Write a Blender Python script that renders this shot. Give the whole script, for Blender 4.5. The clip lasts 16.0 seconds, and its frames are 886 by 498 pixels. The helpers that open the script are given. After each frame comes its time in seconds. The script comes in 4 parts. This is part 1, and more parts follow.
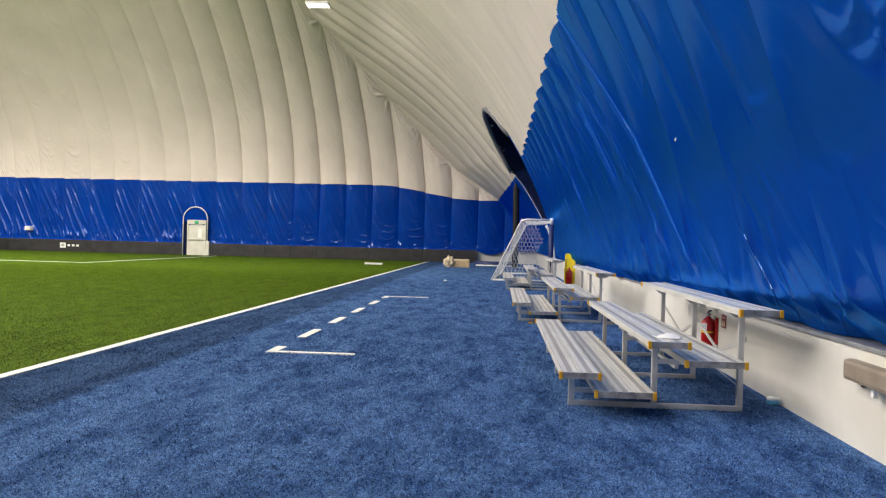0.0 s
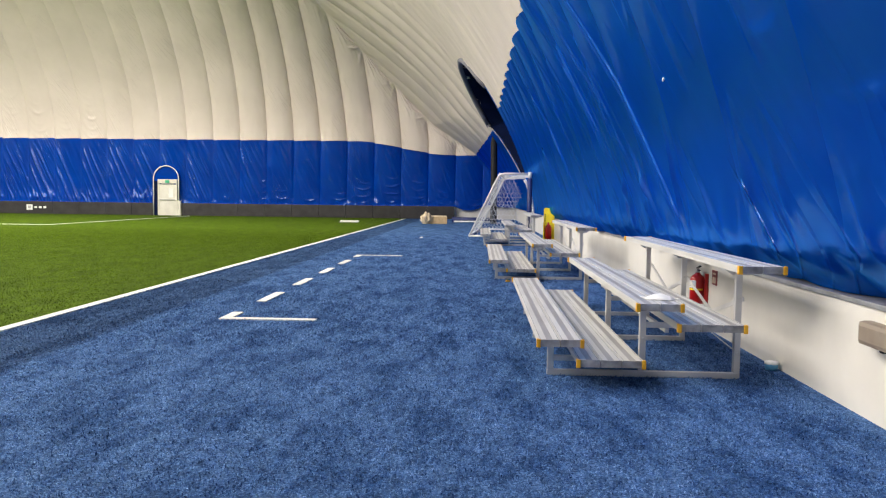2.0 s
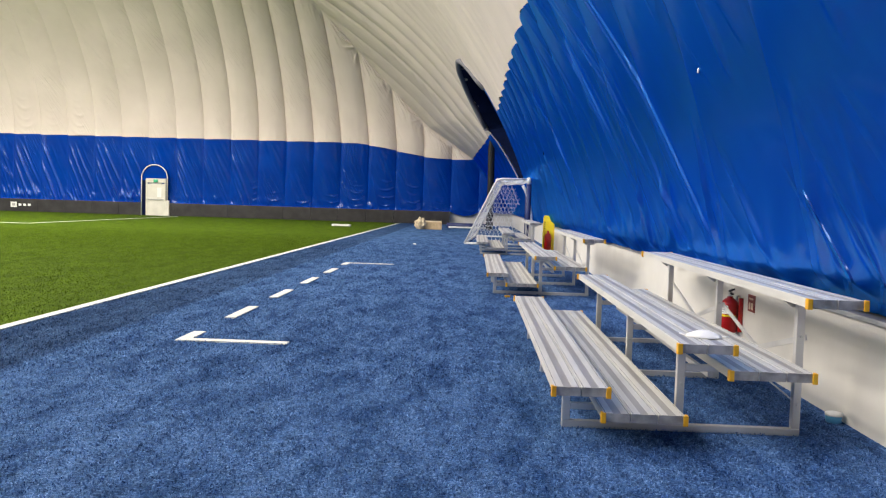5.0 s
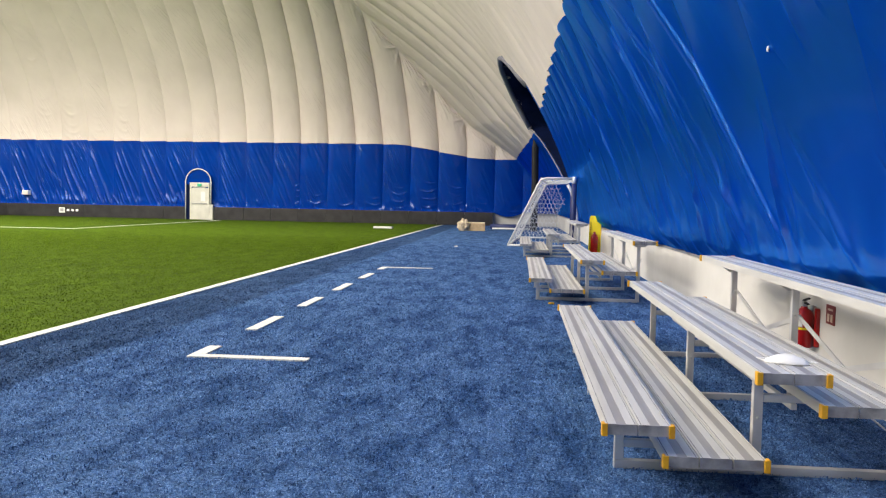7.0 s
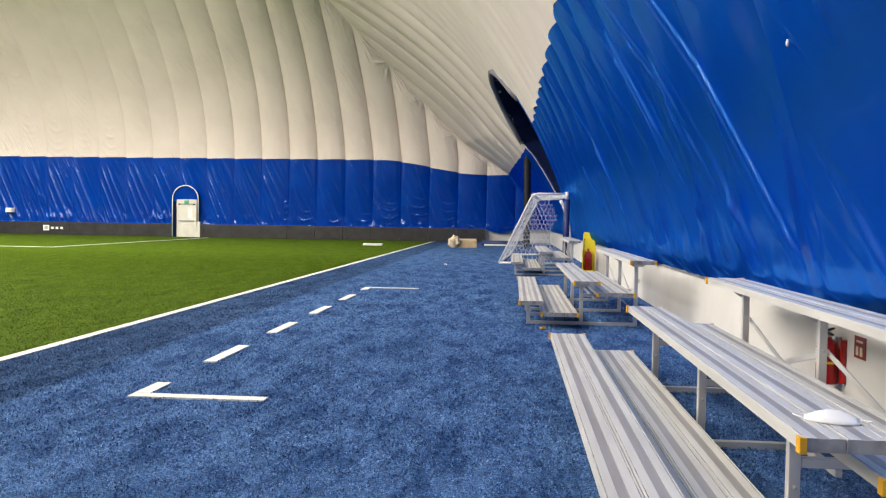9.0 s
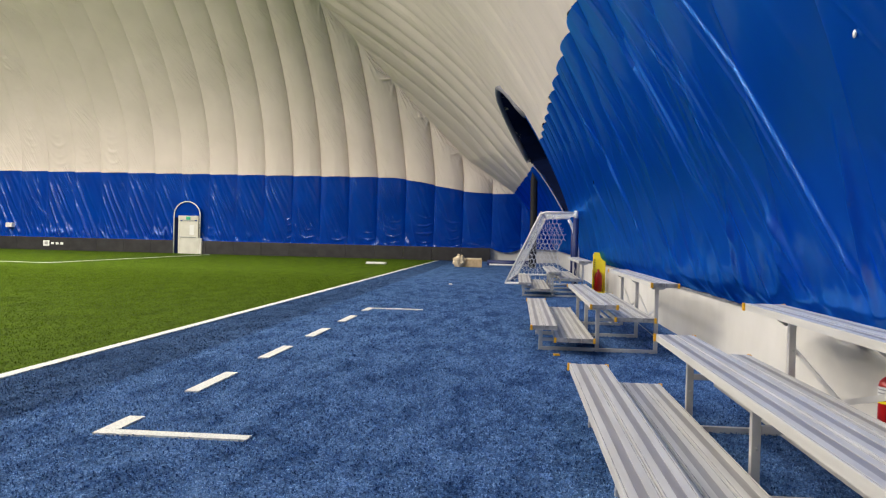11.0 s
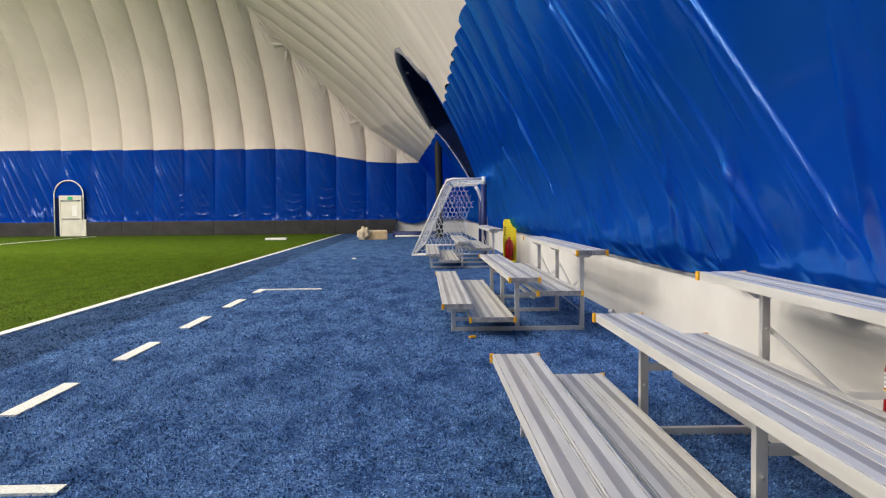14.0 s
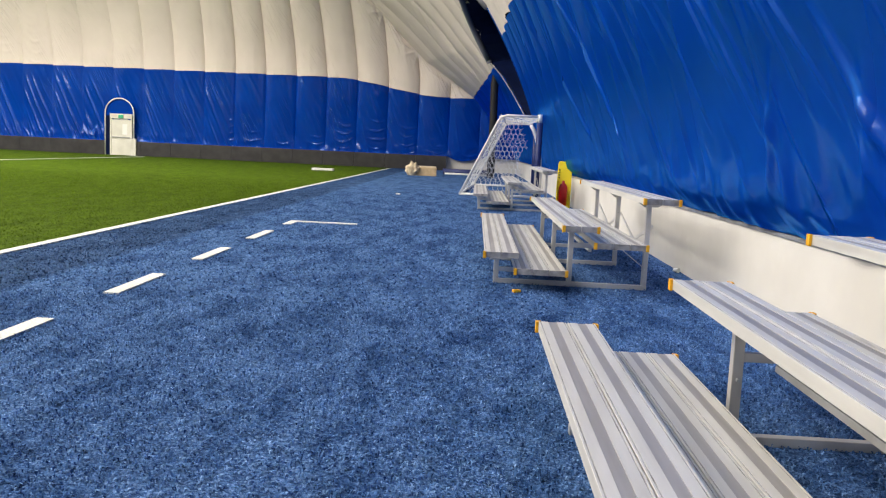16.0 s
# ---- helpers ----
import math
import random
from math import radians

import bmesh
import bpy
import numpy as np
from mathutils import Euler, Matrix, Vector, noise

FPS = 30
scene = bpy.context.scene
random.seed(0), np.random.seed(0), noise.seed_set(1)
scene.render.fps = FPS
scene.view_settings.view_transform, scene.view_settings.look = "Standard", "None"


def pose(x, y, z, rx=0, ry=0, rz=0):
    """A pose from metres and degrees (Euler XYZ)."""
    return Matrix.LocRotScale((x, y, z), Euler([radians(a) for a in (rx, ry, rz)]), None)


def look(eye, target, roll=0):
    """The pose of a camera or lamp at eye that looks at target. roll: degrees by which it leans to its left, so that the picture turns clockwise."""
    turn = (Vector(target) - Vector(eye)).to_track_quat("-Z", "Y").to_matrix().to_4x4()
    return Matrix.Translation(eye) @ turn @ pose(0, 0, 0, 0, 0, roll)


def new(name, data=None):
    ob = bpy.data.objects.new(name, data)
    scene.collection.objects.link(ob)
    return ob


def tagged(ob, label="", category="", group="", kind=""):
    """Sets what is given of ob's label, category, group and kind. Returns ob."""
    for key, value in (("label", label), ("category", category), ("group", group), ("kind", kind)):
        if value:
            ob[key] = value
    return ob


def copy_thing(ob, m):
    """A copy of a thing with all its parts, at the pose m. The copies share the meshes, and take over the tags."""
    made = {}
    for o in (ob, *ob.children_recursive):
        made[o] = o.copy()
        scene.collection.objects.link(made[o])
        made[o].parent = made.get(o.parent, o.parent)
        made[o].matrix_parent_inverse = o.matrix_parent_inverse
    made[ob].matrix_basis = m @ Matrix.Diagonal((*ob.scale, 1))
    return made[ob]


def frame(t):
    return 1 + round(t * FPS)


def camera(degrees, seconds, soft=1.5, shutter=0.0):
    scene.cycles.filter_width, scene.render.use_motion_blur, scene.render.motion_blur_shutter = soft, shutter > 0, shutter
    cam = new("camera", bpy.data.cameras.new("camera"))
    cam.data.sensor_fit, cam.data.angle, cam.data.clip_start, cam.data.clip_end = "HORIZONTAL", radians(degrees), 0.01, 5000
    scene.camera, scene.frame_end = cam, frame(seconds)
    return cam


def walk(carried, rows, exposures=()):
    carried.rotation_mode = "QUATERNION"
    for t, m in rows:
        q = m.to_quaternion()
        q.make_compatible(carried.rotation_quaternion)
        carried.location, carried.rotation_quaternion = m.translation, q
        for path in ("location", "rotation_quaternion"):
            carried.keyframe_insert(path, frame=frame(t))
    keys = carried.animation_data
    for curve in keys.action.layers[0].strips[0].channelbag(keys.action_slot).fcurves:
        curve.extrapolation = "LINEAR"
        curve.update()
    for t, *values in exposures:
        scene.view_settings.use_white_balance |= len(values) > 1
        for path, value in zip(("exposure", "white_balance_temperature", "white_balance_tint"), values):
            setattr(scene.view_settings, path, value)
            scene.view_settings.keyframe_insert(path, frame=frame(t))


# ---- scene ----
cam = camera(56.5, 16.0, 1.2)
PATH = [
    (0, (0.137, -0.126, 1.374), (-0.001, 1.869, 1.354), 1.5),
    (0.5, (0.073, 0.126, 1.358), (-0.063, 2.121, 1.318), 1.6),
    (1, (0.06, 0.322, 1.36), (-0.061, 2.317, 1.284), 1.3),
    (1.5, (0.165, 0.511, 1.359), (0.06, 2.505, 1.255), 0.9),
    (2, (0.215, 0.669, 1.347), (0.128, 2.663, 1.223), 0.7),
    (2.5, (0.157, 0.938, 1.37), (0.094, 2.933, 1.251), 1.0),
    (3, (0.114, 1.089, 1.353), (0.055, 3.085, 1.23), 1.7),
    (5.5, (0.209, 2.062, 1.372), (0.124, 4.057, 1.26), 1.7),
    (6, (0.243, 2.239, 1.361), (0.1, 4.23, 1.239), 1.5),
    (6.5, (0.202, 2.472, 1.379), (0.039, 4.462, 1.265), 1.3),
    (7, (0.228, 2.636, 1.372), (0.045, 4.624, 1.259), 1.1),
    (7.5, (0.321, 2.826, 1.381), (0.14, 4.815, 1.275), 1.0),
    (8, (0.355, 2.969, 1.371), (0.168, 4.958, 1.267), 0.7),
    (8.5, (0.328, 3.225, 1.391), (0.157, 5.216, 1.3), 0.8),
    (11, (0.196, 4.175, 1.369), (0.017, 6.166, 1.341), 1.4),
    (11.5, (0.191, 4.412, 1.366), (-0.098, 6.391, 1.334), 1.4),
    (12, (0.16, 4.61, 1.348), (-0.179, 6.581, 1.297), 1.2),
    (12.5, (0.1, 4.854, 1.357), (-0.163, 6.836, 1.303), 0.3),
    (13, (0.121, 5.071, 1.33), (0.018, 7.067, 1.257), 0.0),
    (13.5, (0.189, 5.306, 1.327), (0.174, 7.304, 1.239), 0.0),
    (14, (0.196, 5.564, 1.325), (0.243, 7.561, 1.23), -0.5),
    (14.5, (0.211, 5.833, 1.331), (0.387, 7.822, 1.229), -1.0),
    (15, (0.288, 6.111, 1.313), (0.492, 8.097, 1.195), -0.4),
    (15.5, (0.32, 6.351, 1.295), (0.445, 8.34, 1.133), 0.9),
    (16, (0.27, 6.68, 1.255), (0.201, 8.664, 1.012), 2.7),
]
walk(cam, [(t, look(eye, target, roll)) for t, eye, target, roll in PATH], [(t, stops, 6500, 12) for t, stops in ((0, -0.68), (0.5, -0.64), (1.5, -0.45), (2.5, -0.53), (3, -0.54), (5, -0.48), (8.5, -0.45), (11, -0.76), (12.2, -0.74), (13.2, -0.8), (14.5, -0.62), (16, -0.52))])

# ---- world: night black outside, the dome is closed and lit by its own lamps ----
world = bpy.data.worlds.new("world")
scene.world = world
world.use_nodes = True
world.node_tree.nodes["Background"].inputs[0].default_value = (0.5, 0.55, 0.6, 1)
world.node_tree.nodes["Background"].inputs[1].default_value = 0.05

LAMP_ROWS = [(-9.0, 12.6, 370.0, (39.5, 27, 14.5, 2.0, -10.5))] + [(x, 18.86, 2480.0, (34, 21.5, 9, -3.5)) for x in (-17.5, -24.0, -31.0, -38.0, -46.0)]


def lamp_light(x, y, z, watts):
    d = bpy.data.lights.new("lamp_light", "AREA")
    d.shape, d.size, d.size_y = "RECTANGLE", (2.6 if x > -10 else 4.5), (2.6 if x > -10 else 10.0)
    d.energy, d.color = watts, (1.0, 0.93, 0.85)
    o = new("lamp_light", d)
    o.matrix_world = pose(x, y, z)
    return o


# ---- materials ----
def mat(name, color, rough=0.6, metal=0.0, spec=0.5):
    m = bpy.data.materials.new(name)
    m.use_nodes = True
    b = m.node_tree.nodes["Principled BSDF"]
    b.inputs["Base Color"].default_value = (*color, 1)
    b.inputs["Roughness"].default_value = rough
    b.inputs["Metallic"].default_value = metal
    b.inputs["Specular IOR Level"].default_value = spec
    return m


def node(m, kind, **inputs):
    n = m.node_tree.nodes.new(kind)
    for k, v in inputs.items():
        n.inputs[k.replace("_", " ")].default_value = v
    return n


def link(m, a, ai, b, bi):
    m.node_tree.links.new(a.outputs[ai], b.inputs[bi])


def coords(m, scale=(1, 1, 1), which="Object"):
    tc = node(m, "ShaderNodeTexCoord")
    mp = node(m, "ShaderNodeMapping", Scale=scale)
    link(m, tc, which, mp, "Vector")
    return mp


def mottle(m, dark, light, scale=3.0, detail=5.0, stretch=(1, 1, 1), lo=0.35, hi=0.65, which="Object"):
    """Drive the base colour by noise between two colours; returns the ramp."""
    mp = coords(m, stretch, which)
    n = node(m, "ShaderNodeTexNoise", Scale=scale, Detail=detail)
    link(m, mp, 0, n, "Vector")
    r = node(m, "ShaderNodeValToRGB")
    r.color_ramp.elements[0].position, r.color_ramp.elements[1].position = lo, hi
    r.color_ramp.elements[0].color, r.color_ramp.elements[1].color = (*dark, 1), (*light, 1)
    link(m, n, 0, r, 0)
    link(m, r, 0, m.node_tree.nodes["Principled BSDF"], "Base Color")
    return r


def bump(m, scale, strength, distance, stretch=(1, 1, 1), detail=4.0, which="Object", below=None):
    mp = coords(m, stretch, which)
    n = node(m, "ShaderNodeTexNoise", Scale=scale, Detail=detail)
    link(m, mp, 0, n, "Vector")
    b = node(m, "ShaderNodeBump", Strength=strength, Distance=distance)
    link(m, n, 0, b, "Height")
    if below:
        link(m, below, 0, b, "Normal")
    link(m, b, 0, m.node_tree.nodes["Principled BSDF"], "Normal")
    return b


def nap(m, source, lo, roll=0.0, tint=(1, 1, 1.05)):
    """Brushed patches of the pile, lying either way, and one roll of turf with its pile the other way; multiplies the colour."""
    mp = coords(m, (1.0, 0.34, 1.0))
    big = node(m, "ShaderNodeTexNoise", Scale=3.0, Detail=9.0, Roughness=0.80)
    link(m, mp, 0, big, "Vector")
    r = node(m, "ShaderNodeValToRGB")
    r.color_ramp.elements[0].position, r.color_ramp.elements[1].position = 0.40, 0.56
    r.color_ramp.elements[0].color = (lo * tint[0], lo * tint[1], lo * tint[2], 1)
    r.color_ramp.elements[1].color = (1, 1, 1, 1)
    link(m, big, 0, r, 0)
    mix = node(m, "ShaderNodeMix")
    mix.data_type, mix.blend_type = "RGBA", "MULTIPLY"
    mix.inputs[0].default_value = 1.0
    link(m, source, 0, mix, 6)
    link(m, r, 0, mix, 7)
    # tufts stand in clumps a hand's width across
    tuft = node(m, "ShaderNodeTexNoise", Scale=16.0, Detail=4.0, Roughness=0.72)
    link(m, coords(m, (1.0, 0.7, 1.0)), 0, tuft, "Vector")
    shade = node(m, "ShaderNodeMapRange")
    shade.inputs["From Min"].default_value, shade.inputs["From Max"].default_value = 0.36, 0.64
    shade.inputs["To Min"].default_value, shade.inputs["To Max"].default_value = 0.68, 1.24
    link(m, tuft, 0, shade, 0)
    clump = node(m, "ShaderNodeVectorMath")
    clump.operation = "MULTIPLY"
    m.node_tree.links.new(mix.outputs[2], clump.inputs[0])
    link(m, shade, 0, clump, 1)
    last = clump.outputs[0]
    if roll:
        tc = node(m, "ShaderNodeTexCoord")
        sep = node(m, "ShaderNodeSeparateXYZ")
        link(m, tc, "Object", sep, 0)
        mr = node(m, "ShaderNodeMapRange")
        mr.inputs["From Min"].default_value, mr.inputs["From Max"].default_value = -3.42, -3.30
        mr.inputs["To Min"].default_value, mr.inputs["To Max"].default_value = roll, 1.0
        link(m, sep, "X", mr, 0)
        mul = node(m, "ShaderNodeVectorMath")
        mul.operation = "MULTIPLY"
        m.node_tree.links.new(last, mul.inputs[0])
        m.node_tree.links.new(mr.outputs[0], mul.inputs[1])
        last = mul.outputs[0]
    m.node_tree.links.new(last, m.node_tree.nodes["Principled BSDF"].inputs["Base Color"])


def turf_mat(name, dark, mid, light, patch, roll=0.0, fine_scale=95.0, tint=(1, 1, 1)):
    m = mat(name, mid, 0.9, 0, 0.06)
    fine = node(m, "ShaderNodeTexNoise", Scale=fine_scale, Detail=6.0, Roughness=0.7)
    mp = coords(m)
    link(m, mp, 0, fine, "Vector")
    ramp = node(m, "ShaderNodeValToRGB")
    cr = ramp.color_ramp
    cr.elements[0].position, cr.elements[1].position = 0.36, 0.66
    cr.elements[0].color, cr.elements[1].color = (*dark, 1), (*light, 1)
    e = cr.elements.new(0.5)
    e.color = (*mid, 1)
    link(m, fine, 0, ramp, 0)
    nap(m, ramp, patch, roll, tint)
    bump(m, 110.0, 1.0, 0.012 if roll else 0.006, detail=5.0)
    return m


def fibre_mat(name, dark, mid, light, patch, roll=0.0, tint=(1, 1, 1)):
    m = mat(name, mid, 0.85, 0, 0.06)
    g = node(m, "ShaderNodeNewGeometry")
    r = node(m, "ShaderNodeValToRGB")
    r.color_ramp.elements[0].color, r.color_ramp.elements[1].color = (*dark, 1), (*light, 1)
    e = r.color_ramp.elements.new(0.5)
    e.color = (*mid, 1)
    link(m, g, "Random Per Island", r, 0)
    nap(m, r, patch, roll, tint)
    return m


PILE = (0.66, 0.87, 1.08)
M_BLUE_TURF = turf_mat("blue_turf", (0.018, 0.055, 0.155), (0.071, 0.161, 0.366), (0.19, 0.310, 0.565), 0.50, 0.60, 60.0, PILE)
M_GREEN_TURF = turf_mat("green_turf", (0.046, 0.090, 0.002), (0.066, 0.116, 0.003), (0.112, 0.176, 0.009), 0.66, 0.0, 40.0, (0.95, 1.0, 0.8))
M_FIBRE = fibre_mat("blue_turf_fibre", (0.024, 0.076, 0.215), (0.092, 0.202, 0.445), (0.21, 0.362, 0.65), 0.50, 0.60, PILE)
M_GREEN_FIBRE = fibre_mat("green_turf_fibre", (0.042, 0.084, 0.002), (0.069, 0.118, 0.003), (0.116, 0.178, 0.009), 0.66, 0.0, (0.95, 1.0, 0.8))
M_LINE = mat("white_line_fibre", (0.78, 0.78, 0.72), 0.85)
mottle(M_LINE, (0.6, 0.62, 0.6), (0.85, 0.85, 0.8), 60, 4)
bump(M_LINE, 120, 1.0, 0.008)



def folds(m, freq, along, sharp, strength, distance, below=None):
    """Thin creases that run slantwise down the membrane, in patches."""
    tc = node(m, "ShaderNodeTexCoord")
    sep = node(m, "ShaderNodeSeparateXYZ")
    link(m, tc, "Object", sep, 0)
    dot = node(m, "ShaderNodeVectorMath")
    dot.operation = "DOT_PRODUCT"
    dot.inputs[1].default_value = (-3.6, 1.0, -1.75)
    link(m, tc, "Object", dot, 0)
    a = node(m, "ShaderNodeMath")
    a.operation = "MULTIPLY"
    a.inputs[1].default_value = freq
    m.node_tree.links.new(dot.outputs["Value"], a.inputs[0])
    b = node(m, "ShaderNodeMath")
    b.operation = "MULTIPLY"
    b.inputs[1].default_value = along
    link(m, sep, "Z", b, 0)
    com = node(m, "ShaderNodeCombineXYZ")
    link(m, a, 0, com, "X")
    link(m, b, 0, com, "Y")
    n = node(m, "ShaderNodeTexNoise", Scale=1.0, Detail=2.0, Roughness=0.4)
    link(m, com, 0, n, "Vector")
    off = node(m, "ShaderNodeMath")
    off.operation = "SUBTRACT"
    off.inputs[1].default_value = 0.5
    link(m, n, 0, off, 0)
    ab = node(m, "ShaderNodeMath")
    ab.operation = "ABSOLUTE"
    link(m, off, 0, ab, 0)
    mr = node(m, "ShaderNodeMapRange")
    mr.inputs["From Min"].default_value, mr.inputs["From Max"].default_value = 0.0, sharp
    mr.inputs["To Min"].default_value, mr.inputs["To Max"].default_value = 1.0, 0.0
    link(m, ab, 0, mr, 0)
    mask = node(m, "ShaderNodeTexNoise", Scale=0.45, Detail=2.0)
    link(m, tc, "Object", mask, "Vector")
    mk = node(m, "ShaderNodeMapRange")
    mk.inputs["From Min"].default_value, mk.inputs["From Max"].default_value = 0.47, 0.66
    link(m, mask, 0, mk, 0)
    mul = node(m, "ShaderNodeMath")
    mul.operation = "MULTIPLY"
    link(m, mr, 0, mul, 0)
    link(m, mk, 0, mul, 1)
    bp = node(m, "ShaderNodeBump", Strength=strength, Distance=distance)
    link(m, mul, 0, bp, "Height")
    if below:
        link(m, below, 0, bp, "Normal")
    link(m, bp, 0, m.node_tree.nodes["Principled BSDF"], "Normal")
    return bp


M_VINYL_BLUE = mat("blue_vinyl", (0.0, 0.03, 0.19), 0.6, 0.0, 0.0)
mottle(M_VINYL_BLUE, (0.0, 0.030, 0.285), (0.0, 0.040, 0.34), 0.8, 5)
VB = bump(M_VINYL_BLUE, 0.9, 0.12, 0.10, (1.0, 1.2, 0.5), 2.0)
VB = folds(M_VINYL_BLUE, 0.9, 0.2, 0.022, 0.8, 0.02, VB)
VB = folds(M_VINYL_BLUE, 1.6, 0.35, 0.08, 0.12, 0.012, VB)


def glaze(m, normal, sheen, sheen_rough, least, most, clear, clear_rough):
    """Pigmented gloss that grows towards grazing, under a thin clear film."""
    tree = m.node_tree
    face = node(m, "ShaderNodeLayerWeight")
    link(m, normal, 0, face, "Normal")
    power = node(m, "ShaderNodeMath")
    power.operation = "POWER"
    power.inputs[1].default_value = 2.0
    link(m, face, "Facing", power, 0)
    mr = node(m, "ShaderNodeMapRange")
    mr.inputs["To Min"].default_value, mr.inputs["To Max"].default_value = least, most
    link(m, power, 0, mr, 0)
    a = node(m, "ShaderNodeBsdfGlossy", Color=(*sheen, 1), Roughness=sheen_rough)
    b = node(m, "ShaderNodeBsdfGlossy", Color=(1, 1, 1, 1), Roughness=clear_rough)
    link(m, normal, 0, a, "Normal")
    link(m, normal, 0, b, "Normal")
    one, two = node(m, "ShaderNodeMixShader"), node(m, "ShaderNodeMixShader")
    link(m, mr, 0, one, 0)
    link(m, tree.nodes["Principled BSDF"], 0, one, 1)
    link(m, a, 0, one, 2)
    two.inputs[0].default_value = clear
    link(m, one, 0, two, 1)
    link(m, b, 0, two, 2)
    link(m, two, 0, tree.nodes["Material Output"], "Surface")


glaze(M_VINYL_BLUE, VB, (0.02, 0.335, 1.0), 0.28, 0.025, 1.0, 0.025, 0.11)
# the blue vinyl again, with the shade of recesses put into its colour
M_VINYL_DARK = mat("shade_dark_vinyl", (0.002, 0.006, 0.035), 0.7, 0.0, 0.1)
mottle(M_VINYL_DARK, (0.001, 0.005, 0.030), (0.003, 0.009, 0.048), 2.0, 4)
M_VINYL_WHITE = mat("white_membrane", (0.70, 0.625, 0.575), 0.6, 0, 0.35)
mottle(M_VINYL_WHITE, (0.675, 0.60, 0.552), (0.73, 0.65, 0.602), 0.5, 6)
VW = bump(M_VINYL_WHITE, 1.2, 0.2, 0.08, (1.0, 1.0, 0.5), 3.0)
VW = folds(M_VINYL_WHITE, 0.8, 0.3, 0.05, 0.6, 0.04, VW)
folds(M_VINYL_WHITE, 1.7, 0.5, 0.08, 0.2, 0.012, VW)
M_PAD = mat("black_pad", (0.022, 0.021, 0.024), 0.55)
mottle(M_PAD, (0.016, 0.015, 0.018), (0.032, 0.03, 0.033), 2.0, 5)
M_CONCRETE = mat("white_painted_concrete", (0.71, 0.68, 0.615), 0.6)
mottle(M_CONCRETE, (0.66, 0.63, 0.565), (0.73, 0.70, 0.635), 1.6, 8)
bump(M_CONCRETE, 30, 0.15, 0.004)
M_STEEL = mat("galvanised_ledge", (0.42, 0.43, 0.44), 0.45, 0.7)
mottle(M_STEEL, (0.32, 0.33, 0.34), (0.5, 0.51, 0.52), 5, 6)
M_ALU = mat("mill_aluminium", (0.80, 0.78, 0.74), 0.55, 0.45)
mottle(M_ALU, (0.62, 0.605, 0.575), (0.72, 0.705, 0.67), 2.5, 7, (6, 0.6, 6))
bump(M_ALU, 60, 0.08, 0.002, (8, 0.3, 8))
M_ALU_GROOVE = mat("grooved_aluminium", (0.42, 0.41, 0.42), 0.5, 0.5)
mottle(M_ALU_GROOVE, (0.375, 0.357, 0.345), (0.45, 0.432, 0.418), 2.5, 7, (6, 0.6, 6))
M_ALU_END = mat("sawn_aluminium_end", (0.42, 0.41, 0.40), 0.6, 0.5)
mottle(M_ALU_END, (0.24, 0.235, 0.23), (0.52, 0.51, 0.49), 9, 5)
M_TUBE = mat("aluminium_tube", (0.70, 0.69, 0.67), 0.45, 0.75)
mottle(M_TUBE, (0.6, 0.59, 0.57), (0.74, 0.73, 0.71), 3, 6)
M_YELLOW = mat("yellow_plastic", (0.83, 0.42, 0.012), 0.45)
mottle(M_YELLOW, (0.74, 0.36, 0.01), (0.88, 0.47, 0.015), 20, 3)
M_YELLOW2 = mat("bright_yellow_plastic", (0.9, 0.7, 0.012), 0.45)
mottle(M_YELLOW2, (0.86, 0.66, 0.01), (0.93, 0.75, 0.02), 6, 3)
M_RED = mat("red_enamel", (0.42, 0.008, 0.008), 0.28)
mottle(M_RED, (0.36, 0.006, 0.006), (0.46, 0.01, 0.01), 8, 3)
M_BLACK = mat("black_rubber", (0.008, 0.008, 0.009), 0.6)
M_WHITE = mat("white_enamel", (0.82, 0.81, 0.78), 0.35)
mottle(M_WHITE, (0.76, 0.75, 0.72), (0.84, 0.83, 0.80), 5, 4)
M_PAPER = mat("white_fabric", (0.86, 0.86, 0.84), 0.8)
bump(M_PAPER, 40, 0.2, 0.003)
M_NET = mat("white_net_cord", (0.82, 0.82, 0.8), 0.8)
M_NAVY = mat("navy_post_padding", (0.012, 0.025, 0.12), 0.5)
mottle(M_NAVY, (0.01, 0.02, 0.1), (0.016, 0.03, 0.14), 3, 4)
M_CARD = mat("tan_cardboard", (0.62, 0.45, 0.25), 0.8)
mottle(M_CARD, (0.52, 0.37, 0.2), (0.68, 0.51, 0.3), 6, 5)
M_WOOD = mat("pale_wood", (0.66, 0.55, 0.38), 0.7)
mottle(M_WOOD, (0.55, 0.44, 0.28), (0.72, 0.61, 0.44), 8, 5, (1, 6, 1))
M_BROWN = mat("taupe_painted_metal", (0.27, 0.22, 0.17), 0.45)
mottle(M_BROWN, (0.24, 0.19, 0.15), (0.30, 0.25, 0.19), 6, 4)
M_DOOR = mat("cream_door_paint", (0.72, 0.70, 0.63), 0.5)
mottle(M_DOOR, (0.66, 0.64, 0.57), (0.75, 0.73, 0.66), 2, 5)
M_CHROME = mat("satin_metal", (0.6, 0.6, 0.58), 0.3, 0.9)
M_GREEN = mat("green_sign", (0.05, 0.45, 0.25), 0.5)
M_CYAN = mat("pale_blue_plastic", (0.12, 0.42, 0.68), 0.4)
M_GREY = mat("grey_plastic", (0.42, 0.42, 0.42), 0.5)
M_LAMP = mat("lamp_lens", (1, 1, 1), 0.5)
M_LAMP.node_tree.nodes["Principled BSDF"].inputs["Emission Color"].default_value = (1, 0.96, 0.88, 1)
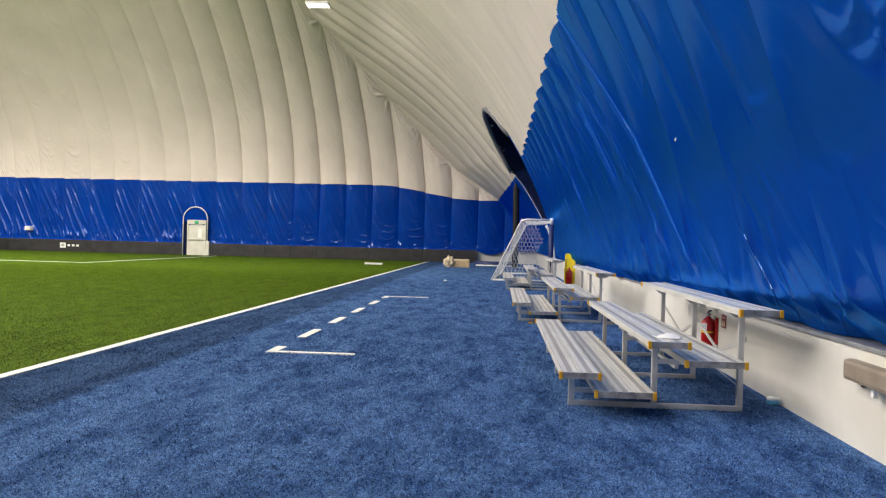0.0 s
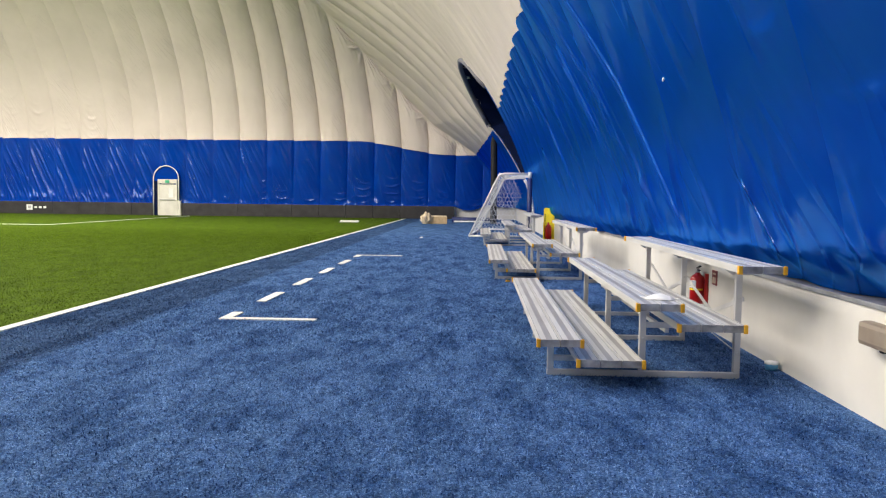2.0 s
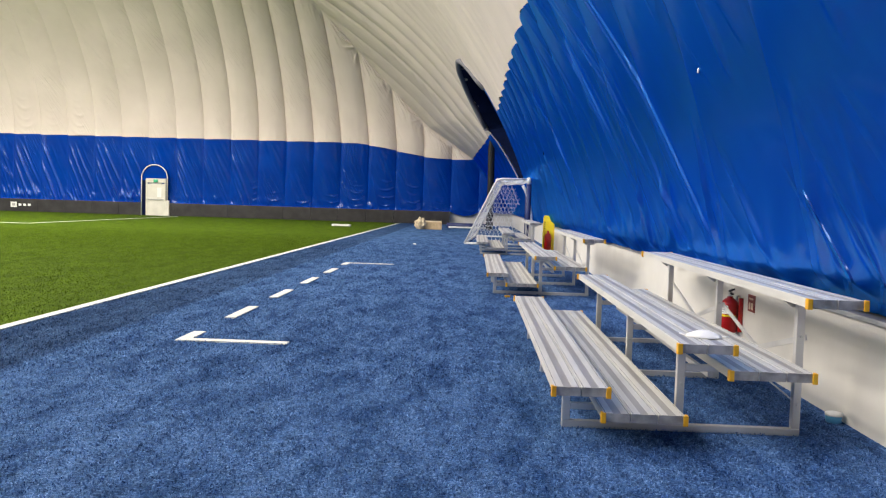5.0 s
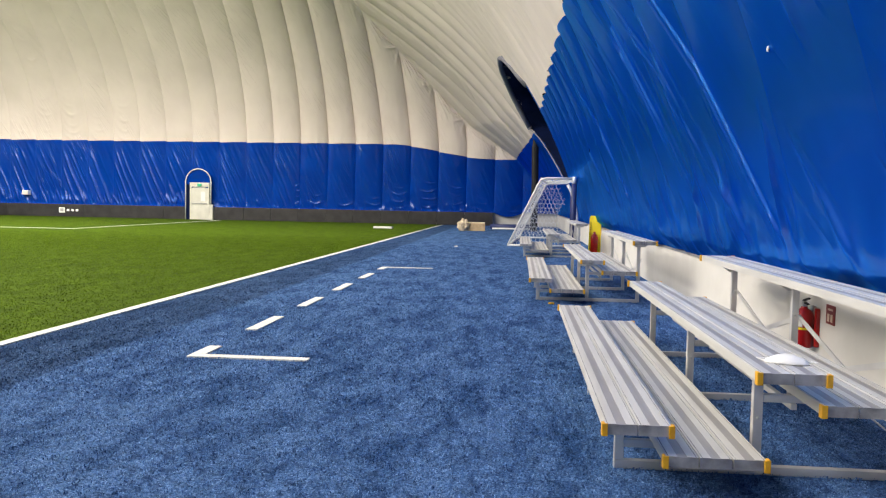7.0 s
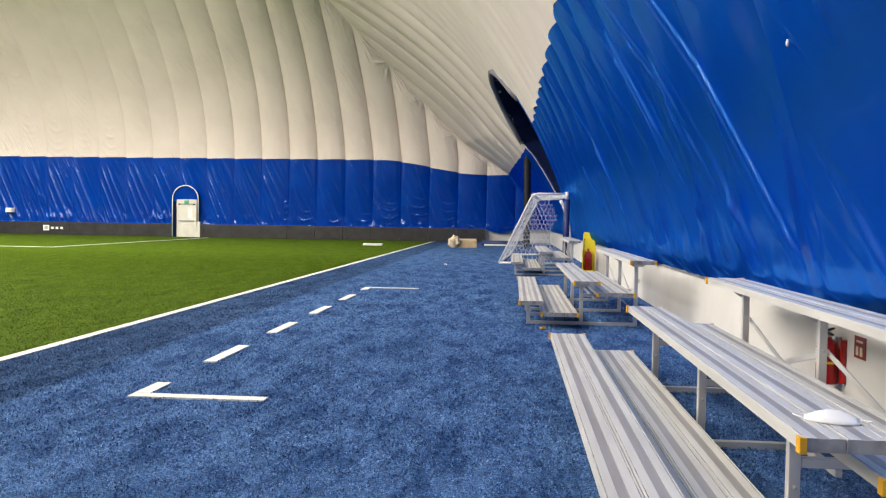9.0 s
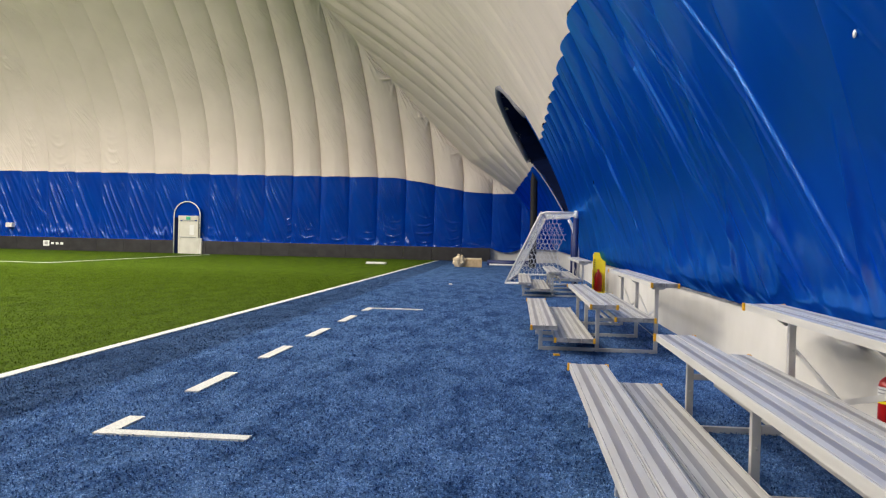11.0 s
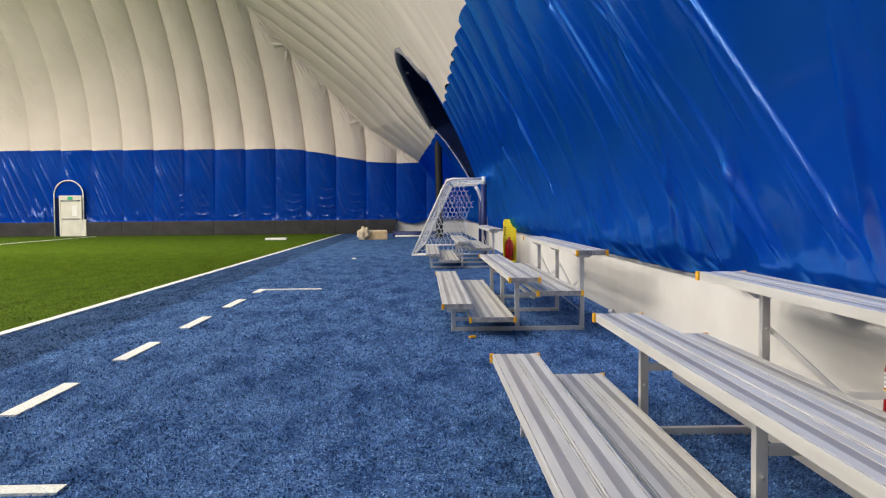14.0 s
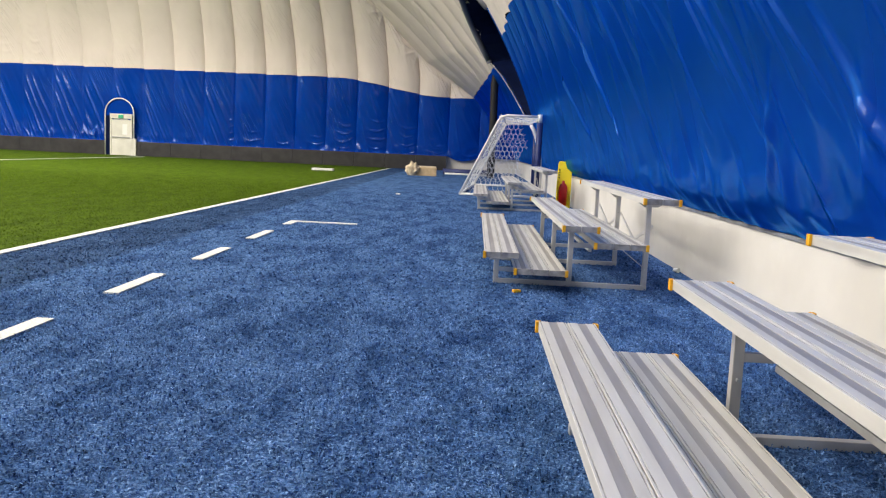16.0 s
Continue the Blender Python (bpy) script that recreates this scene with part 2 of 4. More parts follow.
M_LAMP.node_tree.nodes["Principled BSDF"].inputs["Emission Strength"].default_value = 30.0


# ---- mesh helpers ----
def thing(name, m=None, label="", category="", group="", kind=""):
    o = new(name)
    o.empty_display_size = 0.1
    if m is not None:
        o.matrix_world = m
    return tagged(o, label, category, group, kind)


def finish(name, bm, material, smooth=False):
    me = bpy.data.meshes.new(name)
    bmesh.ops.recalc_face_normals(bm, faces=bm.faces)
    bm.to_mesh(me)
    bm.free()
    for mm in (material if isinstance(material, (list, tuple)) else [material]):
        me.materials.append(mm)
    if smooth:
        me.polygons.foreach_set("use_smooth", [True] * len(me.polygons))
    return me


def part(name, bm, material, parent=None, label="", smooth=False):
    o = new(name, finish(name, bm, material, smooth))
    if parent is not None:
        o.parent = parent
    if label:
        tagged(o, label)
    return o


def box(bm, x0, x1, y0, y1, z0, z1, bevel=0.0):
    r = bmesh.ops.create_cube(bm, size=1.0)
    bmesh.ops.transform(bm, verts=r["verts"], matrix=Matrix.Translation(((x0 + x1) / 2, (y0 + y1) / 2, (z0 + z1) / 2)) @ Matrix.Diagonal((x1 - x0, y1 - y0, z1 - z0, 1)))
    if bevel:
        es = {e for v in r["verts"] for e in v.link_edges}
        bmesh.ops.bevel(bm, geom=list(es), offset=bevel, segments=2, affect="EDGES", profile=0.6)
    return bm


def bbox(x0, x1, y0, y1, z0, z1, bevel=0.0):
    return box(bmesh.new(), x0, x1, y0, y1, z0, z1, bevel)


def rod(bm, a, b, r, sides=8, r2=None):
    a, b = Vector(a), Vector(b)
    q = (b - a).to_track_quat("Z", "Y").to_matrix().to_4x4()
    bmesh.ops.create_cone(bm, cap_ends=True, segments=sides, radius1=r, radius2=r if r2 is None else r2, depth=(b - a).length, matrix=Matrix.Translation((a + b) / 2) @ q)
    return bm


def bar(bm, a, b, w, h):
    """A flat bar from a to b with a w by h section."""
    a, b = Vector(a), Vector(b)
    q = (b - a).to_track_quat("Z", "Y").to_matrix().to_4x4()
    r = bmesh.ops.create_cube(bm, size=1.0)
    bmesh.ops.transform(bm, verts=r["verts"], matrix=Matrix.Translation((a + b) / 2) @ q @ Matrix.Diagonal((w, h, (b - a).length, 1)))
    return bm


def sweep(bm, pts, r, sides=8, closed=False):
    """A round tube along a polyline."""
    pts = [Vector(p) for p in pts]
    rings, n = [], len(pts)
    for i, p in enumerate(pts):
        a = pts[i - 1] if (i > 0 or closed) else p
        b = pts[(i + 1) % n] if (i < n - 1 or closed) else p
        t = (b - a).normalized()
        u = t.cross(Vector((0.31, 0.17, 0.93))).normalized()
        w = t.cross(u)
        rings.append([bm.verts.new(p + r * (math.cos(k * math.tau / sides) * u + math.sin(k * math.tau / sides) * w)) for k in range(sides)])
    for i in range(n if closed else n - 1):
        A, B = rings[i], rings[(i + 1) % n]
        for k in range(sides):
            bm.faces.new((A[k], A[(k + 1) % sides], B[(k + 1) % sides], B[k]))
    if not closed:
        bm.faces.new(rings[0])
        bm.faces.new(rings[-1])
    return bm


def lathe(bm, profile, at=(0, 0, 0), sides=20):
    """Turn (radius, height) pairs round the z axis."""
    rings = []
    for r, z in profile:
        rings.append([bm.verts.new((at[0] + r * math.cos(k * math.tau / sides), at[1] + r * math.sin(k * math.tau / sides), at[2] + z)) for k in range(sides)])
    for A, B in zip(rings, rings[1:]):
        for k in range(sides):
            bm.faces.new((A[k], A[(k + 1) % sides], B[(k + 1) % sides], B[k]))
    bm.faces.new(rings[0])
    bm.faces.new(rings[-1])
    return bm


# ---- ground ----
EDGE = -4.45


def sheet(name, x0, x1, y0, y1, z, material, label):
    o = part(name, bbox(x0, x1, y0, y1, z - 0.15, z), material)
    return tagged(o, label, "turf", kind="structure")


sheet("ground", -70, EDGE - 0.06, -45, 56, 0.0, M_GREEN_TURF, "green artificial turf of the football field")
sheet("pavement", EDGE + 0.06, 6, -45, 56, 0.0, M_BLUE_TURF, "blue artificial turf runway beside the field")
tagged(part("line_touch", bbox(EDGE - 0.06, EDGE + 0.06, -45, 51.9, -0.1, 0.014), M_LINE), "white touchline between green and blue turf", "field line", kind="structure")


PAINT = []


def marking(name, x0, x1, y0, y1, label):
    PAINT.append((x0, x1, y0, y1))
    tagged(part(name, bbox(x0, x1, y0, y1, -0.05, 0.014), M_LINE), label, "field line", "technical area lines", "structure")


for y in (10.95, 12.93, 14.93, 16.93):
    marking("line_dash", -2.59, -2.47, y, y + 1.0, "white dash of the technical area line")
marking("line_arm", -2.59, -1.54, 9.42, 9.54, "white corner line of the technical area")
marking("line_dash", -2.59, -2.47, 9.545, 9.95, "short white corner dash of the technical area")
marking("line_arm", -2.59, -1.54, 19.42, 19.54, "white corner line of the technical area")
marking("line_dash", -2.59, -2.47, 18.95, 19.415, "short white corner dash of the technical area")
marking("line_penalty", -18.1, -17.98, 35.0, 51.8, "white penalty area side line")
marking("line_penalty", -55, -17.98, 34.87, 34.99, "white penalty area front line")

# ---- low wall along the runway ----
SLANT = -0.003


def wall_x(y):
    return 2.645 + SLANT * (y - 7.0)


def slanted(bm, dx0, dx1, y0, y1, z0, z1, bevel=0.0):
    r = box(bm, 0, dx1 - dx0, y0, y1, z0, z1, bevel)
    for v in r.verts:
        v.co.x += wall_x(v.co.y) + dx0
    return r


tagged(part("wall_east", slanted(bmesh.new(), 0, 0.5, -45, 53.2, -0.1, 0.70), M_CONCRETE), "low white painted concrete wall under the membrane", "wall", kind="structure")
tagged(part("trim", slanted(bmesh.new(), -0.015, 0.51, -45, 53.2, 0.702, 0.735, 0.004), M_STEEL), "grey galvanised ledge capping the low wall", "ledge", kind="structure")

# ---- the air dome ----
PITCH, BASE_X, BASE_Y, Z_TOP = 1.74, 2.46, 53.4, 20.0
WEST, SOUTH = -66.0, -42.0


def side_inset(z):
    h = z - 0.72
    return 0.20 * h + 0.0425 * h * h


def end_inset(z):
    return 0.0735 * max(0.0, z - 4.9) ** 2


def groin_inset(z):
    """How far west of the side's base line the crease of the corner stands."""
    if z < 4.12:
        return 2.54 * (max(0.0, z - 0.72) / 3.4) ** 1.25
    return 2.54 + 1.51 * (z - 4.12) if z < 5.95 else 5.3 + 0.985 * (z - 5.95)


def end_lean(u, z):
    """The seams of the end drift west towards the crease."""
    return -0.10 * max(0.0, z - 4.9) * min(1.0, max(0.0, (u + 14.0) / 6.0))


def crease_end(u):
    """Height at which a seam of the end meets the crease."""
    lo, hi = 0.72, 60.0
    for _ in range(40):
        mid = (lo + hi) / 2
        lo, hi = (mid, hi) if u + end_lean(u, mid) < BASE_X - groin_inset(mid) else (lo, mid)
    return lo


def crease_side(y):
    return 4.9 + math.sqrt(max(0.0, BASE_Y - y) / 0.0735)


def side_point(y, z):
    d, a = groin_inset(z), side_inset(z)
    w = max(0.0, 1 - max(0.0, (BASE_Y - end_inset(z)) - y) / 12.0) ** 1.5
    return a + max(0.0, d - a) * w


def end_point(x, z):
    return end_inset(z)


def band_side(y):
    return 4.85 if y < 42.5 else 4.85 - 0.75 * min(1.0, (y - 42.5) / 10.7)


def band_end(x):
    s = min(1.0, max(0.0, (x + 8.0) / 6.5))
    return 4.9 - 0.85 * s * s * (3 - 2 * s) * 1.0


ARCH_Y0, ARCH_Y1 = 34.0, 43.3


def arch_top(y):
    k = abs((y - 38.5) / 5.0)
    return 3.0 + 4.35 * max(0.0, 1 - k ** 3) ** (1 / 3)


def arch_foot(y):
    return 2.4 + 0.36 * (y - 36.0) if y > 36 else 2.4


def in_arch(y, z):
    return ARCH_Y0 < y < ARCH_Y1 and arch_foot(y) < z < arch_top(y)


def wrinkle(u, z, seed, blue):
    n = noise.noise
    if blue:
        lean = -0.75 if seed < 10 else 0.5
        fold = (0.018 if seed < 10 else 0.04) * n(Vector(((u + lean * z) * 0.8, z * 0.22, seed))) + (0.003 if seed < 10 else 0.012) * (1 - 2 * abs(n(Vector(((u + lean * z) * 2.3, z * 0.4, seed + 9)))))
        low = max(0.0, 1 - (z - 0.72) / 0.9)
        if seed > 10:
            patch = max(0.0, n(Vector((u * 0.22, z * 0.15, 77.0))) + 0.25)
            fold += 0.02 * patch * (1 - 3 * abs(n(Vector(((u + 0.42 * z) * 3.2, z * 0.25, 14.0)))))
        return fold + low * 0.07 * n(Vector((u * 2.6, z * 2.2, seed + 4)))
    streak = 0.022 * (1 - 3 * abs(n(Vector((u * 1.9, z * 0.10, 61.0))))) if seed < 10 else 0.0
    return streak + 0.05 * n(Vector((u * 0.5, z * 0.35, seed))) + 0.012 * n(Vector((u * 4.0, z * 0.8, seed + 3)))


def smiles(u, z, s, kind, blue):
    """Sagging curved creases between two seams, in patches."""
    n = noise.noise
    k = math.floor((u - 2.13) / PITCH)
    if kind != "end" or u < -42:
        return 0.0
    if not blue:
        if u > -19:
            return 0.0
        q = z - 0.9 * (2 * s - 1) ** 2
        patch = max(0.0, n(Vector((k * 0.77, z * 0.25, 31.0))) + (0.3 if u < -24 else -0.1))
        ridge = max(0.0, math.sin(q * 13.0 + 5.0 * n(Vector((k * 1.3, z * 0.7, 2.0)))))
        return -0.075 * patch * (0.55 + n(Vector((u * 1.1, z * 1.3, 8.0)))) * ridge ** 3 * (1 - (2 * s - 1) ** 2)
    total = 0.0
    if u > -13.8:
        # nested sagging arcs low in each strip
        c = 0.66 + 0.08 * math.sin(k * 2.4)
        q = z - 1.5 * (s - c) ** 2 + 0.10 * n(Vector((u * 2.0, z * 1.2, k * 3.0)))
        ridge = max(0.0, math.sin(q * (14.0 + 2 * math.sin(k * 1.7)) + k * 2.2))
        top = 2.3 + 0.7 * math.sin(k * 1.1 + 0.7)
        patch = max(0.0, 0.75 + 0.9 * n(Vector((k * 0.77, z * 0.9, 57.0)))) * max(0.0, min(1.0, (top - z) / 0.6)) * max(0.0, 1 - abs(s - c) / 0.36)
        total -= (0.062 + 0.025 * math.sin(k * 3.1)) * patch * ridge ** 5
        # one long taut fold from the foot of the seam
        d = (s - 0.08 - 0.16 * max(0.0, 3.6 - z) ** 1.6 / 3.0 - 0.12 * math.sin(k * 2.0)) * PITCH / 0.05
        total -= 0.02 * math.exp(-d * d) * max(0.0, min(1.0, 3.4 - z))
    else:
        # taut folds that run down and east, side by side, from seam to seam
        q = s * PITCH + 0.44 * (z - 0.8) + 0.10 * n(Vector((u * 0.8, z * 0.5, k * 2.0)))
        spread = 1.0 if -29.5 < u < -22.5 else 0.45
        hold = max(0.0, 0.55 + 0.9 * n(Vector((k * 0.61, q * 0.9, 3.3)))) * min(1.0, max(0.0, (4.5 - z) / 0.6)) * min(1.0, max(0.0, (q - 0.35) / 0.4)) * min(1.0, max(0.0, (2.55 - q) / 0.5))
        total -= 0.125 * spread * hold * max(0.0, math.sin(q * (13.0 + 2 * math.sin(k * 1.9)) + k)) ** 3 * min(1.0, 6 * s) * min(1.0, 8 * (1 - s) + 0.2)
        # crumpled slack low down
        low = max(0.0, 1 - abs(z - 1.1) / 0.7) * max(0.0, 0.5 + n(Vector((k * 0.9, 4.0, 2.0)))) * (1.0 if u < -21 else 0.35)
        total -= 0.13 * low * max(0.0, 1 - 3.0 * abs(n(Vector((u * 4.2 + z * 1.2, z * 0.9, 40.0)))))
    return total


# long taut creases of the side: foot y, foot z, lean, top z, height, width
CREASES = [(9.50, 0.95, 0.80, 6.5, 0.038, 0.024), (9.74, 1.0, 0.80, 6.0, 0.022, 0.024), (14.1, 2.6, 0.45, 6.0, 0.035, 0.05), (13.3, 1.9, 0.75, 5.5, 0.028, 0.05), (12.3, 1.1, 0.35, 3.2, 0.025, 0.06), (8.05, 2.3, 0.24, 5.0, 0.03, 0.06), (21.2, 1.4, 1.7, 4.6, 0.05, 0.07), (18.2, 1.3, 1.0, 4.4, 0.04, 0.06), (16.2, 1.1, 0.7, 4.0, 0.03, 0.06), (6.2, 2.2, 0.3, 4.5, 0.03, 0.06), (24.3, 1.3, 1.5, 4.5, 0.05, 0.08), (10.9, 0.9, 0.15, 2.0, 0.04, 0.07), (7.2, 0.85, -0.2, 1.9, 0.035, 0.06), (15.2, 0.8, 0.2, 1.8, 0.04, 0.07)]

taut = random.Random(12)
CREASES += [(taut.uniform(11.2, 24), taut.uniform(1.1, 2.4), taut.uniform(0.6, 1.0), taut.uniform(3.4, 6.0), taut.uniform(0.014, 0.024), taut.uniform(0.028, 0.042)) for k in range(18)]


CREASES += [(taut.uniform(3.6, 16), taut.uniform(0.80, 1.0), taut.uniform(-0.5, 0.9), taut.uniform(1.4, 2.3), taut.uniform(0.02, 0.05), taut.uniform(0.04, 0.09)) for k in range(20)]


def swags(y, z):
    """Slack hanging in short arcs between two points of the membrane: middle y, z, half length, sag, height, width."""
    total = 0.0
    for y0, z0, half, sag, h, w in ((4.45, 2.62, 0.30, 0.25, 0.035, 0.035), (4.30, 2.45, 0.34, 0.30, 0.04, 0.04), (4.05, 2.60, 0.22, 0.22, 0.03, 0.03), (6.02, 2.42, 0.26, 0.06, 0.025, 0.03), (5.0, 1.9, 0.5, 0.12, 0.02, 0.05), (3.7, 2.1, 0.4, 0.2, 0.03, 0.05)):
        e = (y - y0) / half
        if abs(e) < 1:
            d = (z - z0 - sag * (e * e - 0.3) - 0.2 * sag * e) / w
            if abs(d) < 4:
                total += h * math.exp(-d * d) * (1 - e * e)
    return total


def creases(y, z):
    total = 0.0
    for y0, z0, lean, z1, h, w in CREASES:
        if z0 < z < z1:
            d = (y - y0 - lean * (z - z0)) / w
            if abs(d) < 4:
                total += h * math.exp(-d * d) * min(1.0, (z - z0) / 0.25) * min(1.0, (z1 - z) / 0.6)
    return total


def gore(parent, kind, u0, u1, blue, nu, nv, cut=False):
    """One strip of membrane between two seams. kind: side (u is y) or end (u is x)."""
    grid, faces, vid = [], [], {}
    rows = []
    for i in range(nu + 1):
        s = i / nu
        u = u0 + (u1 - u0) * s
        crease = crease_side(u) if kind == "side" else crease_end(u)
        band = band_side(u) if kind == "side" else band_end(u)
        # each seam is pinched, so the colour edge rises a little from seam to seam
        band += ((0.05 if u < 43 else 0.0) if kind == "side" else 0.05) * (s - 0.5)
        sag = -1.36 < u < 0.4 and kind == "end"
        hem = 0.742 + 0.012 * noise.noise(Vector((u * 1.9, 0, 5.0)))
        z0, z1 = (hem if kind == "side" else (0.56 + 0.24 * ((u + 0.48) / 0.87) ** 2 if sag else 0.78), min(band, crease)) if blue else (min(band, crease), min(Z_TOP, crease))
        col = []
        for j in range(nv + 1):
            v = j / nv
            z = z0 + (z1 - z0) * v
            belly = 4 * s * (1 - s)
            fade = min(1.0, max(0.0, (crease - z) / 0.35)) * min(1.0, (z - 0.5) / 0.8)
            rise = min(1.0, max(0.0, (z - 0.72) / 4.2))
            soft = 1.0 if kind == "side" else 0.35 + 0.65 * min(1.0, max(0.0, (u + 20.0) / 9.0))
            deep = soft * (0.15 + 0.36 * min(1.0, max(0.0, (u - 35.0) / 9.0)) * min(1.0, max(0.1, (51.0 - u) / 6.0)) if kind == "side" else 0.38) if not blue else (0.02 + 0.06 * rise ** 2.2 if kind == "side" else soft * (0.10 + 0.14 * rise))
            if kind == "side" and not blue:
                foot = 0.08 if u < 42 else 0.03
                deep = foot + (deep - foot) * min(1.0, max(0.0, z - band) / 1.5)
            out = deep * (0.62 - belly ** 0.7) * fade + wrinkle(u, z, 3.0 if kind == "side" else 21.0, blue) * min(1.0, max(0.0, crease - z))
            out += smiles(u, z, s, kind, blue)
            if kind == "side" and blue:
                # the hem is tucked back over the ledge
                tuck = 0.14 + 0.22 * min(1.0, max(0.0, (9.0 - u) / 3.0))
                out += tuck * max(0.0, 1 - (z - 0.72) / (0.16 + tuck * 0.5)) ** 1.4 + 0.07 * max(0.0, 1 - (z - 0.7) / 0.4) * noise.noise(Vector((u * 3.1, z * 5, 8.0)))
            if kind == "side" and u < 30:
                out -= creases(u, z) + swags(u, z)
            # gathered puckers along the crease of the corner
            near = max(0.0, 1 - (crease - z) / 1.6)
            if not blue and crease < Z_TOP:
                out += near * min(1.0, (crease - z) / 0.25) * 0.035 * (1 - 2.5 * abs(noise.noise(Vector((u * 4.5 + 0.6 * z, z * 1.0, 7.0)))))
                du, dd = (s if s < 0.5 else s - 1) * (u1 - u0), crease - z
                phi, reach = math.atan2(du, dd + 0.12), math.hypot(du, dd)
                held = math.exp(-((reach - 0.55) / 0.55) ** 2) * min(1.0, dd / 0.12) * max(0.0, 0.55 + noise.noise(Vector((round(u / PITCH) * 0.9, 3.0, 1.0))))
                out -= 0.12 * min(1.0, max(0.12, (z - 5.0) / 3.0)) * held * max(0.0, math.sin(phi * 17 + 2.0 * noise.noise(Vector((u0, phi * 2.0, 4.0))))) ** 2
            if kind == "side":
                col.append((BASE_X - side_point(u, z) + out, u, z))
            else:
                col.append((u + end_lean(u, z), BASE_Y - end_point(u, z) + out, z))
        rows.append((col, z1 - z0))
    if max(r[1] for r in rows) < 0.02:
        return None
    for i in range(nu):
        for j in range(nv):
            q = [(i, j), (i + 1, j), (i + 1, j + 1), (i, j + 1)]
            if cut:
                c = [rows[a][0][b] for a, b in q]
                if in_arch(sum(p[1] for p in c) / 4, sum(p[2] for p in c) / 4):
                    continue
            f = []
            for k in q:
                if k not in vid:
                    vid[k] = len(grid)
                    grid.append(rows[k[0]][0][k[1]])
                f.append(vid[k])
            faces.append(f)
    if not faces:
        return None
    me = bpy.data.meshes.new("panel")
    me.from_pydata(grid, [], faces)
    me.materials.append(M_VINYL_BLUE if blue else M_VINYL_WHITE)
    me.polygons.foreach_set("use_smooth", [True] * len(me.polygons))
    o = new("panel", me)
    o.parent = parent
    return o


side_wall = thing("wall_dome_east", label="leaning inflated dome side, blue below and white above", category="dome wall", kind="structure")
end_wall = thing("wall_dome_north", label="inflated dome end, blue vinyl below and white ribbed membrane above", category="dome wall", kind="structure")
SIDE_PITCH = 1.765
edges = [BASE_Y] + [18.0 + SIDE_PITCH * k for k in range(20, -20, -1)]
for hi, lo in zip(edges, edges[1:]):
    near, arch = 2 < hi < 24, ARCH_Y0 - PITCH < hi < ARCH_Y1 + 2 * PITCH
    fine = 8.5 < hi < 15.7
    gore(side_wall, "side", lo, hi, True, 100 if fine else 56 if near else 24 if arch else 10, 170 if fine else 80 if near else 60 if arch else 24, arch)
    gore(side_wall, "side", lo, hi, False, 20 if hi < 18 else 40, 120 if hi > 18 else 50, arch)
edges = [BASE_X] + [2.13 - PITCH * k for k in range(38)]
for hi, lo in zip(edges, edges[1:]):
    gore(end_wall, "end", lo, hi, True, 44 if hi > -40 else 6, 84 if hi > -40 else 12)
    gore(end_wall, "end", lo, hi, False, 44 if hi > -15 else 18 if hi > -40 else 6, 220 if hi > -40 else 20)


def plain_shell(name, pts, faces, material, label):
    me = bpy.data.meshes.new(name)
    me.from_pydata(pts, [], faces)
    me.materials.append(material)
    return tagged(new(name, me), label, "dome wall", kind="structure")


# plain closing parts of the dome that lie out of view
BAND = 4.85
plain_shell("wall_dome_south", [(6, SOUTH, -0.1), (-70, SOUTH, -0.1), (-70, SOUTH + 0.3, BAND), (6, SOUTH + 0.3, BAND)], [(0, 1, 2, 3)], M_VINYL_BLUE, "plain blue membrane behind")
plain_shell("wall_dome_south_upper", [(6, SOUTH + 0.3, BAND), (-70, SOUTH + 0.3, BAND), (-70, SOUTH + 5, 21), (6, SOUTH + 5, 21)], [(0, 1, 2, 3)], M_VINYL_WHITE, "plain white membrane behind")
plain_shell("wall_dome_west", [(WEST, SOUTH, -0.1), (WEST, 56, -0.1), (WEST + 1, 56, BAND), (WEST + 1, SOUTH, BAND)], [(0, 1, 2, 3)], M_VINYL_BLUE, "plain blue membrane on the far side")
plain_shell("wall_dome_west_upper", [(WEST + 1, SOUTH, BAND), (WEST + 1, 56, BAND), (WEST + 12, 56, 21), (WEST + 12, SOUTH, 21)], [(0, 1, 2, 3)], M_VINYL_WHITE, "plain white membrane on the far side")
plain_shell("wall_dome_south_east", [(2.4, SOUTH, 0.7), (2.4, -15, 0.7), (0.9, -15, BAND), (0.9, SOUTH, BAND)], [(0, 1, 2, 3)], M_VINYL_BLUE, "plain blue membrane behind")
plain_shell("wall_dome_south_east_upper", [(0.9, SOUTH, BAND), (0.9, -15, BAND), (-16.5, -15, 20.0), (-16.5, SOUTH, 20.0)], [(0, 1, 2, 3)], M_VINYL_WHITE, "plain white membrane behind")
plain_shell("ceiling", [(8, SOUTH, 20.0), (WEST, SOUTH, 20.0), (WEST, 58, 20.0), (8, 58, 20.0)], [(0, 1, 2, 3)], M_VINYL_WHITE, "white membrane crown of the dome")

